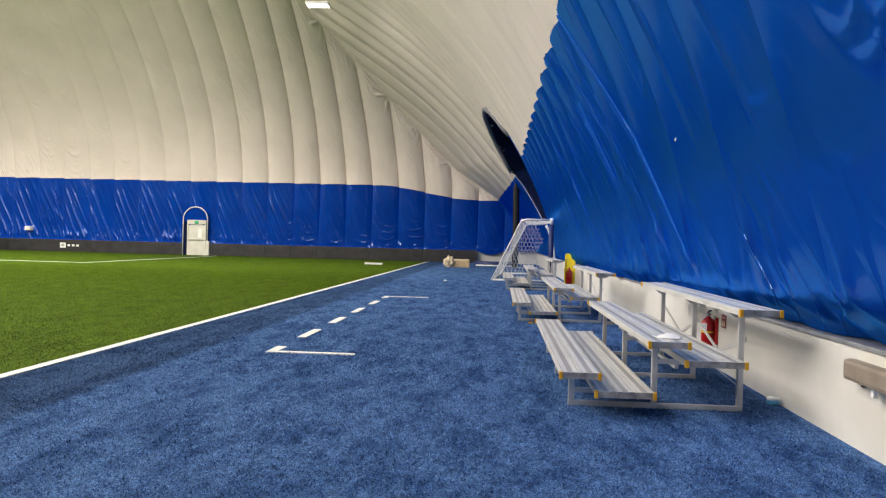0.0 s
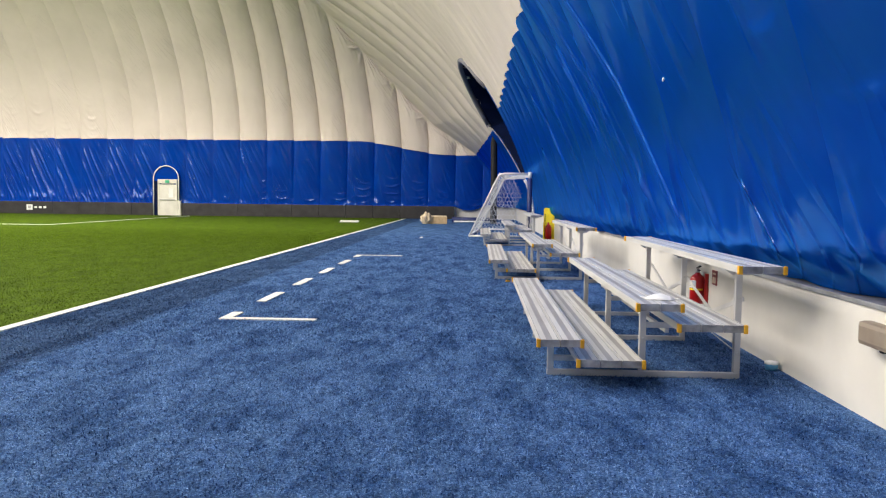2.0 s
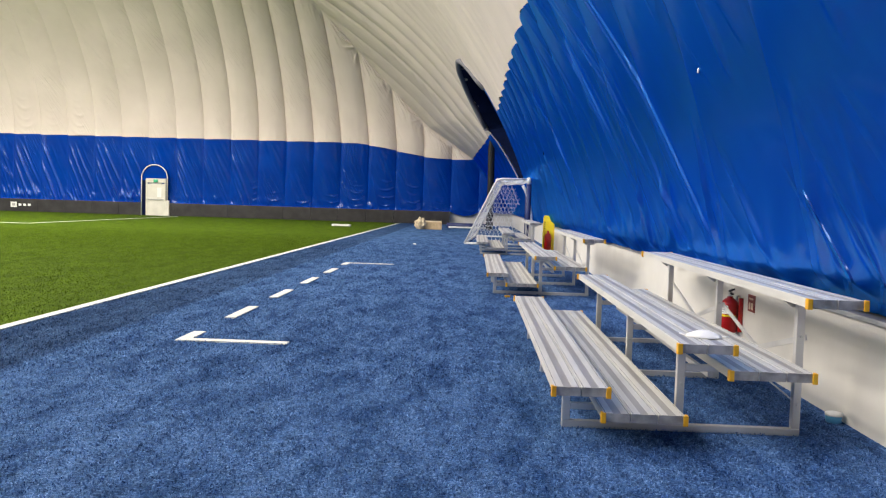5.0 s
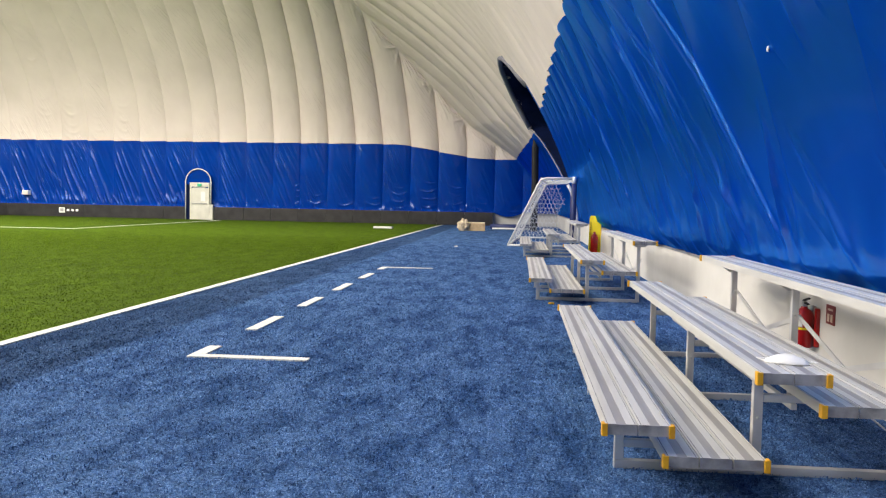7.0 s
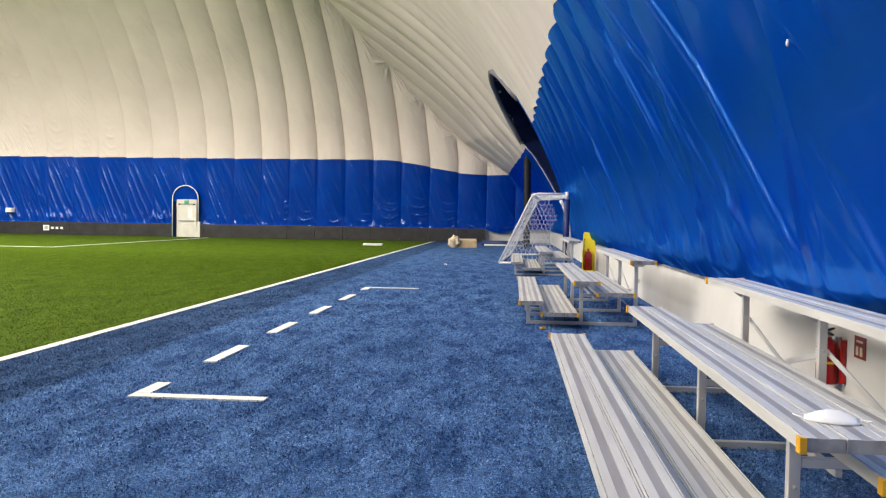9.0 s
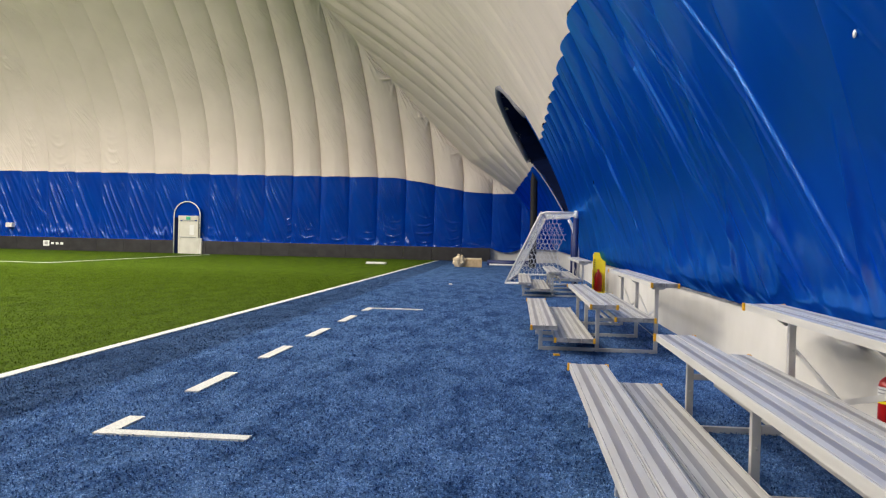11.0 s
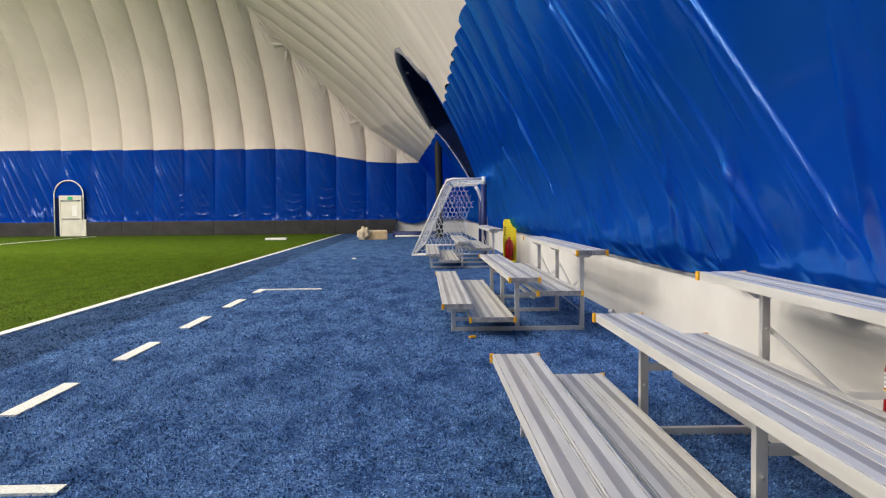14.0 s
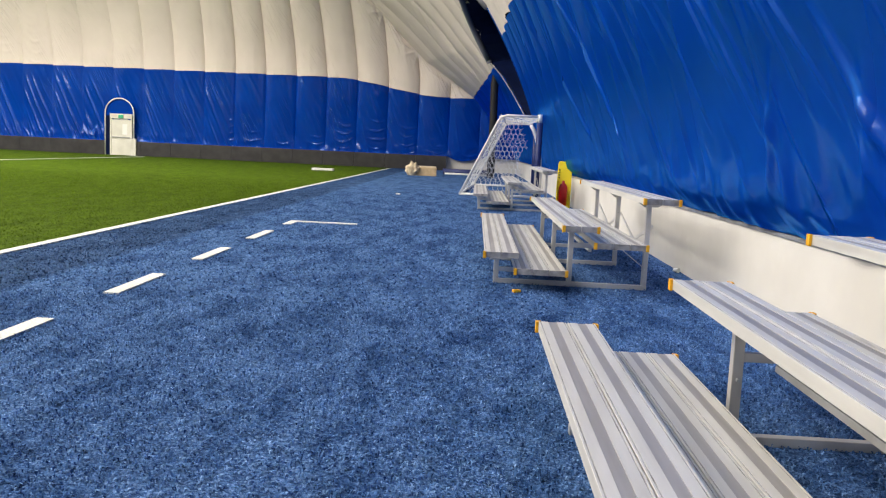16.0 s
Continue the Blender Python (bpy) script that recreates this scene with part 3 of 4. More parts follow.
# ---- black pads and corner at the end wall ----
skirt = thing("baseboard", label="row of black padded boards along the end wall", category="wall padding", kind="structure")
x = -1.38
while x > -62:
    for a, b in ((x - PITCH, min(x, -20.83)), (max(x - PITCH, -18.98), x)):
        if b - a > 0.05 and not (a < -20 < b):
            o = part("pad", bbox(a + 0.004, b - 0.004, BASE_Y - 0.32, BASE_Y - 0.26, 0.0, 0.80, 0.012), M_PAD, skirt)
    x -= PITCH
tagged(part("wall_north", bbox(-62, -1.38, BASE_Y - 0.2, BASE_Y + 0.2, -0.1, 0.79), M_CONCRETE), "low white concrete wall under the end of the dome", "wall", kind="structure")

tagged(part("wall_corner", bbox(-1.379, 2.9, BASE_Y + 0.25, BASE_Y + 0.5, -0.1, 1.0), M_CONCRETE), "white concrete wall in the corner under the sagging hem", "wall", kind="structure")

# ---- lamps ----
def high_bay(x, y, z):
    h = 0.33 if x > -10 else 2.05
    o = thing("ceiling_lamp", pose(x, y, z), "rectangular high-bay lamp hung under the dome", "lamp", "high-bay lamps")
    part("housing", bbox(-0.55, 0.55, -h, h, 0.03, 0.16, 0.02), M_WHITE, o)
    part("lens", bbox(-0.5, 0.5, 0.05 - h, h - 0.05, 0.012, 0.028), M_LAMP, o, "glowing lens")
    for hx in (-0.4, 0.4):
        part("hanger", rod(bmesh.new(), (hx, 0, 0.16), (hx, 0, 1.15), 0.01), M_CHROME, o)
    return o


for lx, lz, watts, ys in LAMP_ROWS:
    for ly in ys:
        high_bay(lx, ly, lz)
        lamp_light(lx, ly, lz, watts)


# ---- bleachers ----
def plank(x0, x1, z1, y0, y1, n, parent):
    """n aluminium planks side by side with grooved strips, one mesh each, and yellow end caps at the outer corners."""
    w = (x1 - x0) / n
    t = 0.052
    for k in range(n):
        a, b = x0 + k * w + (0.003 if k else 0), x0 + (k + 1) * w - (0.003 if k < n - 1 else 0)
        m = (a + b) / 2
        g = (b - a) * 0.15
        # section: square nose, two lands, a grooved strip between and a fine groove by each edge
        sec = [(a, z1 - t), (a, z1 - 0.001), (a + 0.001, z1), (a + 0.008, z1), (a + 0.009, z1 - 0.002), (a + 0.012, z1 - 0.002), (a + 0.013, z1), (m - g, z1), (m - g + 0.001, z1 - 0.002), (m + g - 0.001, z1 - 0.002), (m + g, z1), (b - 0.013, z1), (b - 0.012, z1 - 0.002), (b - 0.009, z1 - 0.002), (b - 0.008, z1), (b - 0.001, z1), (b, z1 - 0.001), (b, z1 - t)]
        bm = bmesh.new()
        A = [bm.verts.new((p[0], y0, p[1])) for p in sec]
        B = [bm.verts.new((p[0], y1, p[1])) for p in sec]
        for i in range(len(sec)):
            j = (i + 1) % len(sec)
            f = bm.faces.new((A[i], A[j], B[j], B[i]))
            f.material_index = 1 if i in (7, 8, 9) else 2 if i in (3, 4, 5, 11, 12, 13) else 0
        bm.faces.new(A).material_index = 2
        bm.faces.new(B).material_index = 2
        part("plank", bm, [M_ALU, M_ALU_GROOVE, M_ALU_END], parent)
    for cx in (x0, x1):
        for cy, sgn in ((y0, -1), (y1, 1)):
            if x0 > 2 and cx == x1 and sgn > 0:
                continue
            bm = bmesh.new()
            q = 0.016
            box(bm, cx - q if cx == x0 else cx - q + 0.004, cx + q - 0.004 if cx == x0 else cx + q, min(cy, cy + sgn * 0.012), max(cy, cy + sgn * 0.012), z1 - t - 0.006, z1 + 0.003, 0.003)
            lip = (cx - q, cx - 0.001) if cx == x0 else (cx + 0.001, cx + q)
            box(bm, *lip, min(cy - sgn * 0.03, cy), max(cy - sgn * 0.03, cy), z1 - t - 0.006, z1 + 0.003, 0.002)
            part("end_cap", bm, M_YELLOW, parent, "yellow plastic end cap")


def bleacher(m):
    o = thing("bleacher", m, "three-row aluminium bleacher with yellow plank end caps", "bleacher", "bleachers along the wall")
    L = 4.57
    for name, x0, x1, z, n in (("seat", 0.012, 0.317, 0.350, 2), ("footboard", 0.297, 0.754, 0.208, 3), ("seat", 0.708, 1.013, 0.617, 2), ("footboard", 1.0, 1.457, 0.475, 3), ("seat", 1.41, 1.715, 0.893, 2)):
        g = new(name)
        g.empty_display_size = 0.1
        g.parent = o
        plank(x0, x1, z, 0.0, L, n, g)
    for fy in (0.46, 2.13, 3.79):
        f = new("support_frame")
        f.empty_display_size = 0.1
        f.parent = o
        h = 0.024
        part("base_rail", bbox(0.11, 1.565, fy - h, fy + h, 0.0, 0.045, 0.004), M_TUBE, f)
        for name, lx, top in (("front_leg", 0.135, 0.296), ("middle_leg", 0.83, 0.563), ("rear_leg", 1.54, 0.839)):
            part(name, bbox(lx - h, lx + h, fy - h, fy + h, 0.046, top, 0.004), M_TUBE, f)
        part("foot_rail", bbox(0.16, 0.805, fy - 0.02, fy + 0.02, 0.114, 0.154, 0.003), M_TUBE, f)
        part("foot_rail", bbox(0.856, 1.515, fy - 0.02, fy + 0.02, 0.38, 0.421, 0.003), M_TUBE, f)
        part("gusset", bar(bmesh.new(), (1.30, fy, 0.39), (1.52, fy, 0.22), 0.03, 0.008), M_TUBE, f)
        for sx, sz, lx in ((0.03, 0.297, 0.135), (0.725, 0.564, 0.83), (1.43, 0.840, 1.54)):
            bm = bmesh.new()
            vs = [bm.verts.new((sx + a, fy + 0.029, sz + b)) for a, b in ((0, 0), (0.27, 0), (0.2, -0.05), (0.07, -0.05))]
            face = bm.faces.new(vs)
            r = bmesh.ops.extrude_face_region(bm, geom=[face])
            bmesh.ops.translate(bm, verts=[v for v in r["geom"] if isinstance(v, bmesh.types.BMVert)], vec=(0, 0.006, 0))
            part("bracket", bm, M_TUBE, f)
        for bx, bz in ((1.54, 0.62), (1.54, 0.2), (0.83, 0.3)):
            part("bolt", rod(bmesh.new(), (bx, fy - 0.045, bz), (bx, fy + 0.045, bz), 0.008, 6), M_CHROME, f)
    for a, b in ((0.46, 2.13), (2.13, 3.79)):
        foot = (a + b) / 2
        part("brace", bar(bmesh.new(), (1.575, b, 0.61), (1.575, foot - 0.02, 0.40), 0.006, 0.036), M_TUBE, o, "diagonal flat brace")
        part("brace", bar(bmesh.new(), (1.584, a, 0.61), (1.584, foot + 0.02, 0.40), 0.006, 0.036), M_TUBE, o, "diagonal flat brace")
    bm = bmesh.new()
    box(bm, 1.0, 1.03, 0.46, 3.79, 0.34, 0.372, 0.003)
    part("stretcher", bm, M_TUBE, o)
    return o


FIRST_AT = pose(0.64, 6.51, 0)
first = bleacher(FIRST_AT)
second = copy_thing(first, pose(0.38, 14.05, 0))
third = copy_thing(first, pose(0.24, 23.8, 0))


def lose_caps(o, gone):
    """Take off the end caps whose middle lies where gone(x, y) says."""
    for cap in [c for c in o.children_recursive if c.name.startswith("end_cap")]:
        mid = sum((v.co for v in cap.data.vertices), Vector()) / len(cap.data.vertices)
        if gone(mid.x, mid.y):
            bpy.data.objects.remove(cap)


lose_caps(second, lambda x, y: y < 0.1 and 0.305 < x < 0.33)
lose_caps(third, lambda x, y: True)


# ---- the arched opening in the dome side ----
def on_side(y, z, out=0.0):
    return Vector((BASE_X - side_point(y, z) + out, y, z))


rim_path = []
for k in range(13):
    rim_path.append(on_side(34.0, 2.4 + (arch_top(34.0) - 2.4) * k / 12, 0.05))
for k in range(1, 40):
    y = 34.0 + (43.3 - 34.0) * k / 40
    rim_path.append(on_side(y, arch_top(y), -0.02))
for k in range(13):
    rim_path.append(on_side(43.3, arch_top(43.3) + (arch_foot(43.3) - arch_top(43.3)) * k / 12, -0.02))
foot_path = [on_side(43.3 - (43.3 - 34.3) * k / 24, arch_foot(43.3 - (43.3 - 34.3) * k / 24), -0.06) for k in range(25)]
opening = thing("trim_arch", label="dark arched opening in the dome side with a grey hem", category="opening", kind="structure")
part("hem", sweep(bmesh.new(), rim_path[:13], 0.05, 8), M_VINYL_BLUE, opening, smooth=True)
part("hem", sweep(bmesh.new(), rim_path[12:], 0.12, 8), mat("grey_hem", (0.16, 0.16, 0.20), 0.6), opening, "grey fabric hem", smooth=True)
part("rope", sweep(bmesh.new(), foot_path, 0.018, 6), M_GREY, opening, "white edge rope", smooth=True)
# lining of the opening; its colour is darkened to stand for shade
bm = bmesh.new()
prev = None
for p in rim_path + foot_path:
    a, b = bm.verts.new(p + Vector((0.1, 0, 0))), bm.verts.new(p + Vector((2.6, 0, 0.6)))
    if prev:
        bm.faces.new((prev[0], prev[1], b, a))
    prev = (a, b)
part("pocket", bm, M_VINYL_DARK, opening, "blue vinyl lining with its shade put into the colour")
# added box closing the opening, coloured dark for the shade inside
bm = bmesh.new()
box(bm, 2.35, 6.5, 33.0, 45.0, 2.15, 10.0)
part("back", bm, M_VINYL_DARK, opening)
drape = [Vector((0.9, 44.2, 4.75)), Vector((0.92, 44.3, 4.2)), Vector((0.95, 44.35, 2.5)), Vector((0.95, 44.35, 0.0))]
bm = bmesh.new()
rings = []
for i, p in enumerate(drape):
    w = 0.35 if i == 0 else 1.0
    rings.append([bm.verts.new(p + Vector((0.16 * w * math.cos(k * math.tau / 12) * (1 + 0.25 * math.sin(3 * k)), 0.09 * w * math.sin(k * math.tau / 12), 0))) for k in range(12)])
for A, B in zip(rings, rings[1:]):
    for k in range(12):
        bm.faces.new((A[k], A[(k + 1) % 12], B[(k + 1) % 12], B[k]))
tagged(part("strap_drape", bm, M_BLACK, smooth=True), "black gathered drape hanging in the corner of the dome", "drape")

# ---- things on the low wall ----
wx = wall_x(9.55)
ext = thing("fire_extinguisher", pose(wx - 0.085, 9.55, 0.25), "red fire extinguisher on the white wall", "fire extinguisher", "fire extinguishers")
part("body", lathe(bmesh.new(), [(0.03, 0), (0.07, 0.004), (0.078, 0.02), (0.078, 0.255), (0.07, 0.285), (0.045, 0.31), (0.03, 0.318), (0.024, 0.335)], sides=24), M_RED, ext, smooth=True)
def wrap(r, z0, z1, a0, a1, n=10):
    bm = bmesh.new()
    lo = [bm.verts.new((r * math.cos(a0 + (a1 - a0) * k / n), r * math.sin(a0 + (a1 - a0) * k / n), z0)) for k in range(n + 1)]
    hi = [bm.verts.new((v.co.x, v.co.y, z1)) for v in lo]
    for k in range(n):
        bm.faces.new((lo[k], lo[k + 1], hi[k + 1], hi[k]))
    return bm


part("label", wrap(0.0800, 0.175, 0.255, math.radians(165), math.radians(245)), M_PAPER, ext, "white paper label", smooth=True)
part("band", wrap(0.0800, 0.150, 0.168, math.radians(165), math.radians(300)), M_YELLOW2, ext, "yellow stripe", smooth=True)
for k in range(3):
    part("mark", wrap(0.0812, 0.190 + 0.022 * k, 0.198 + 0.022 * k, math.radians(172), math.radians(215 + 8 * k), 5), M_GREY, ext, "grey unreadable print")
part("valve", rod(bmesh.new(), (0, 0, 0.335), (0, 0, 0.375), 0.02, 12), M_CHROME, ext)
bm = bmesh.new()
bar(bm, (0, 0.02, 0.38), (0.0, -0.10, 0.41), 0.022, 0.012)
part("handle", bm, M_BLACK, ext, "black lever")
part("lever", bar(bmesh.new(), (0, 0.02, 0.365), (0.0, -0.085, 0.36), 0.02, 0.01), M_BLACK, ext, "black lower lever")
part("hose", sweep(bmesh.new(), [(0, 0.02, 0.365), (0.01, 0.06, 0.36), (0.02, 0.085, 0.32), (0.03, 0.088, 0.22), (0.035, 0.085, 0.10)], 0.011, 8), M_BLACK, ext, "black hose", smooth=True)
part("hanger", bbox(0.06, 0.084, -0.03, 0.03, 0.22, 0.34, 0.003), M_CHROME, ext)
bm = bmesh.new()
box(bm, 0.05, 0.084, -0.125, -0.09, 0.02, 0.33, 0.006)
part("backboard", bm, M_RED, ext, "dark red bracket board")

plate = thing("wall_sign", pose(wall_x(9.2) - 0.001, 9.205, 0.562), "small red sign plate with pale marks on the wall", "sign")
part("plate", bbox(-0.006, 0, -0.09, 0.09, -0.075, 0.075, 0.002), mat("brown_red_plate", (0.22, 0.03, 0.02), 0.45), plate)
for my, mz, w, h in ((0.035, -0.025, 0.02, 0.03), (-0.03, -0.025, 0.02, 0.03), (0.0, 0.04, 0.05, 0.008)):
    part("mark", bbox(-0.009, -0.0062, my - w, my + w, mz - h, mz + h), mat("pale_mark", (0.7, 0.55, 0.4), 0.5), plate)

fix = thing("wall_box", pose(wall_x(5.33), 5.33, 0.555), "taupe metal fixture box mounted on the white wall", "wall box")
part("body", bbox(-0.115, -0.012, -0.45, 0.46, -0.068, 0.078, 0.03), M_BROWN, fix)
part("back_plate", bbox(-0.011, 0.0, -0.42, 0.42, -0.05, 0.055, 0.003), M_GREY, fix)
part("clip", bbox(-0.07, -0.03, 0.22, 0.26, -0.088, -0.069, 0.004), M_BLACK, fix, "black clip")
part("tab", bbox(-0.075, -0.045, 0.06, 0.10, -0.13, -0.069, 0.004), M_PAPER, fix, "cream tab")

# it sits on the membrane at this height
skin = min((v.co for o in side_wall.children for v in o.data.vertices), key=lambda p: (p.y - 8.77) ** 2 + (p.z - 2.51) ** 2)
patch = thing("patch", pose(0, 0, 0), "small white repair patch stuck on the blue vinyl", "patch")
bm = bmesh.new()
bmesh.ops.create_icosphere(bm, subdivisions=2, radius=1.0, matrix=Matrix.Translation((skin.x - 0.006, 8.77, 2.51)) @ Matrix.Rotation(0.3, 4, "X") @ Matrix.Diagonal((0.010, 0.017, 0.024, 1)))
part("sticker", bm, M_PAPER, patch, smooth=True)

# ---- small loose things ----
mask = thing("face_mask", pose(1.555, 6.80, 0.618, 0, 0, -22), "white folded disposable mask lying on the seat", "mask")
bm = bmesh.new()
N = 14
top, low = [], []
for i in range(N + 1):
    a = i / N
    xx = -0.1 + 0.2 * a
    half = 0.02 + 0.07 * math.sin(math.pi * min(1, a * 0.9 + 0.05)) ** 0.6
    rowt = []
    for j in range(7):
        b = j / 6 * 2 - 1
        hgt = 0.006 + 0.037 * (1 - abs(b + 0.25 - 0.4 * a)) * math.sin(math.pi * a) ** 0.7 + 0.008 * noise.noise(Vector((xx * 30, b * 3, 1)))
        rowt.append(bm.verts.new((xx, b * half + 0.012 * math.sin(3 * a), hgt)))
    top.append(rowt)
for i in range(N):
    for j in range(6):
        bm.faces.new((top[i][j], top[i + 1][j], top[i + 1][j + 1], top[i][j + 1]))
r = bmesh.ops.extrude_face_region(bm, geom=list(bm.faces))
for v in r["geom"]:
    if isinstance(v, bmesh.types.BMVert):
        v.co.z = 0.001
part("cover", bm, M_PAPER, mask, smooth=True)
for sx in (-1, 1):
    pts = [(sx * (0.082 + 0.06 * math.sin(math.pi * k / 10)), -0.04 + 0.085 * k / 10, 0.004 + 0.006 * math.sin(math.pi * k / 10)) for k in range(11)]
    part("ear_loop", sweep(bmesh.new(), pts, 0.0025, 6), M_PAPER, mask, smooth=True)

cup = thing("tape_tub", pose(2.575, 7.33, 0.0), "pale blue plastic tub with a white lid on the turf", "tub")
part("tub", lathe(bmesh.new(), [(0.04, 0.0), (0.048, 0.004), (0.052, 0.045), (0.05, 0.048)]), M_CYAN, cup, smooth=True)
part("lid", lathe(bmesh.new(), [(0.054, 0.048), (0.055, 0.052), (0.054, 0.066), (0.03, 0.071), (0.001, 0.072)]), M_WHITE, cup, "white lid", smooth=True)
cup = thing("paper_cup", pose(2.55, 15.84, 0.03, 90, 0, 40), "crumpled white paper cup lying by the wall", "cup")
part("cup", lathe(bmesh.new(), [(0.018, -0.032), (0.020, -0.029), (0.029, 0.032), (0.028, 0.032), (0.018, -0.026)], sides=14), M_PAPER, cup, smooth=True)
lost = thing("loose_cap", pose(0.69, 13.98, 0.0, 0, 0, 25), "yellow plank end cap lying on the blue turf", "end cap")
bm = bmesh.new()
box(bm, -0.035, 0.035, -0.022, 0.022, 0.006, 0.03, 0.004)
part("cap", bm, M_YELLOW, lost)
lost = thing("loose_cap", pose(1.98, 4.15, 0.0, 0, 0, -15), "yellow plank end cap lying on the blue turf", "end cap")
part("cap", bbox(-0.035, 0.035, -0.022, 0.022, 0.006, 0.03, 0.004), M_YELLOW, lost)
scrap = thing("paper_scrap", pose(-1.69, 27.95, 0.004), "small white paper scrap on the blue turf", "litter")
bm = bmesh.new()
bmesh.ops.create_icosphere(bm, subdivisions=2, radius=0.05, matrix=Matrix.Diagonal((1.2, 0.8, 0.5, 1)))
for v in bm.verts:
    v.co += v.co * 0.4 * noise.noise(v.co * 30)
    v.co.z += 0.02
part("scrap", bm, M_PAPER, scrap)

stand = thing("extinguisher_stand", pose(2.34, 26.1, 0, 0, 0, -12), "yellow plastic extinguisher stand holding a red cylinder", "extinguisher stand")
bm = bmesh.new()
sec = [(-0.17, 0.0), (0.17, 0.0), (0.17, 0.95), (0.14, 1.06), (-0.14, 1.08), (-0.17, 1.0)]
A = [bm.verts.new((a, 0.07 + 0.06 * b, b)) for a, b in sec]
B = [bm.verts.new((a * 0.92, 0.13 + 0.06 * b, b)) for a, b in sec]
bm.faces.new(A)
bm.faces.new(B)
for k in range(6):
    bm.faces.new((A[k], A[(k + 1) % 6], B[(k + 1) % 6], B[k]))
bmesh.ops.bevel(bm, geom=list(bm.edges), offset=0.012, segments=2, affect="EDGES")
part("backboard", bm, M_YELLOW2, stand)
part("base", bbox(-0.18, 0.18, -0.16, 0.095, 0.0, 0.05, 0.015), M_YELLOW2, stand)
part("cylinder", lathe(bmesh.new(), [(0.02, 0.0), (0.098, 0.005), (0.10, 0.42), (0.07, 0.49), (0.03, 0.52), (0.03, 0.58)], at=(0.0, -0.04, 0.051)), M_RED, stand, "red cylinder", smooth=True)
part("rail", bbox(-0.15, -0.12, -0.12, 0.06, 0.051, 0.62, 0.006), M_YELLOW2, stand)
for k in range(4):
    part("mark", bbox(-0.14, -0.105, 0.098, 0.14, 0.68 + k * 0.06, 0.705 + k * 0.06), M_BLACK, stand, "black unreadable mark")

# ---- football goals ----
def net_panel(bm, corner, eu, ev, lu, lv, inside, cell=0.21, r=0.009):
    """Hexagonal cords on a flat panel spanned by unit vectors eu and ev, kept where inside(u, v)."""
    h = cell * math.sqrt(3) / 2
    side = cell / math.sqrt(3)
    nu, nv = int(lu / cell) + 2, int(lv / (1.5 * side)) + 2

    def put(u0, v0, u1, v1):
        if inside((u0 + u1) / 2, (v0 + v1) / 2):
            sag = 0.05
            p = [corner + eu * u + ev * v + eu.cross(ev) * (sag * noise.noise(Vector((u * 1.5, v * 1.5, 3.0)))) for u, v in ((u0, v0), (u1, v1))]
            a, b = p
            t = (b - a).normalized()
            x = t.cross(eu.cross(ev)).normalized() * r
            n = eu.cross(ev) * r
            ring = [[bm.verts.new(q + d) for d in (x, -0.5 * x + 0.87 * n, -0.5 * x - 0.87 * n)] for q in (a, b)]
            for k in range(3):
                bm.faces.new((ring[0][k], ring[0][(k + 1) % 3], ring[1][(k + 1) % 3], ring[1][k]))

    for j in range(nv):
        v = j * 1.5 * side
        for i in range(nu):
            u = (i + 0.5 * (j % 2)) * cell
            put(u, v, u, v + side)
            put(u, v + side, u + cell / 2, v + 1.5 * side)
            put(u, v + side, u - cell / 2, v + 1.5 * side)


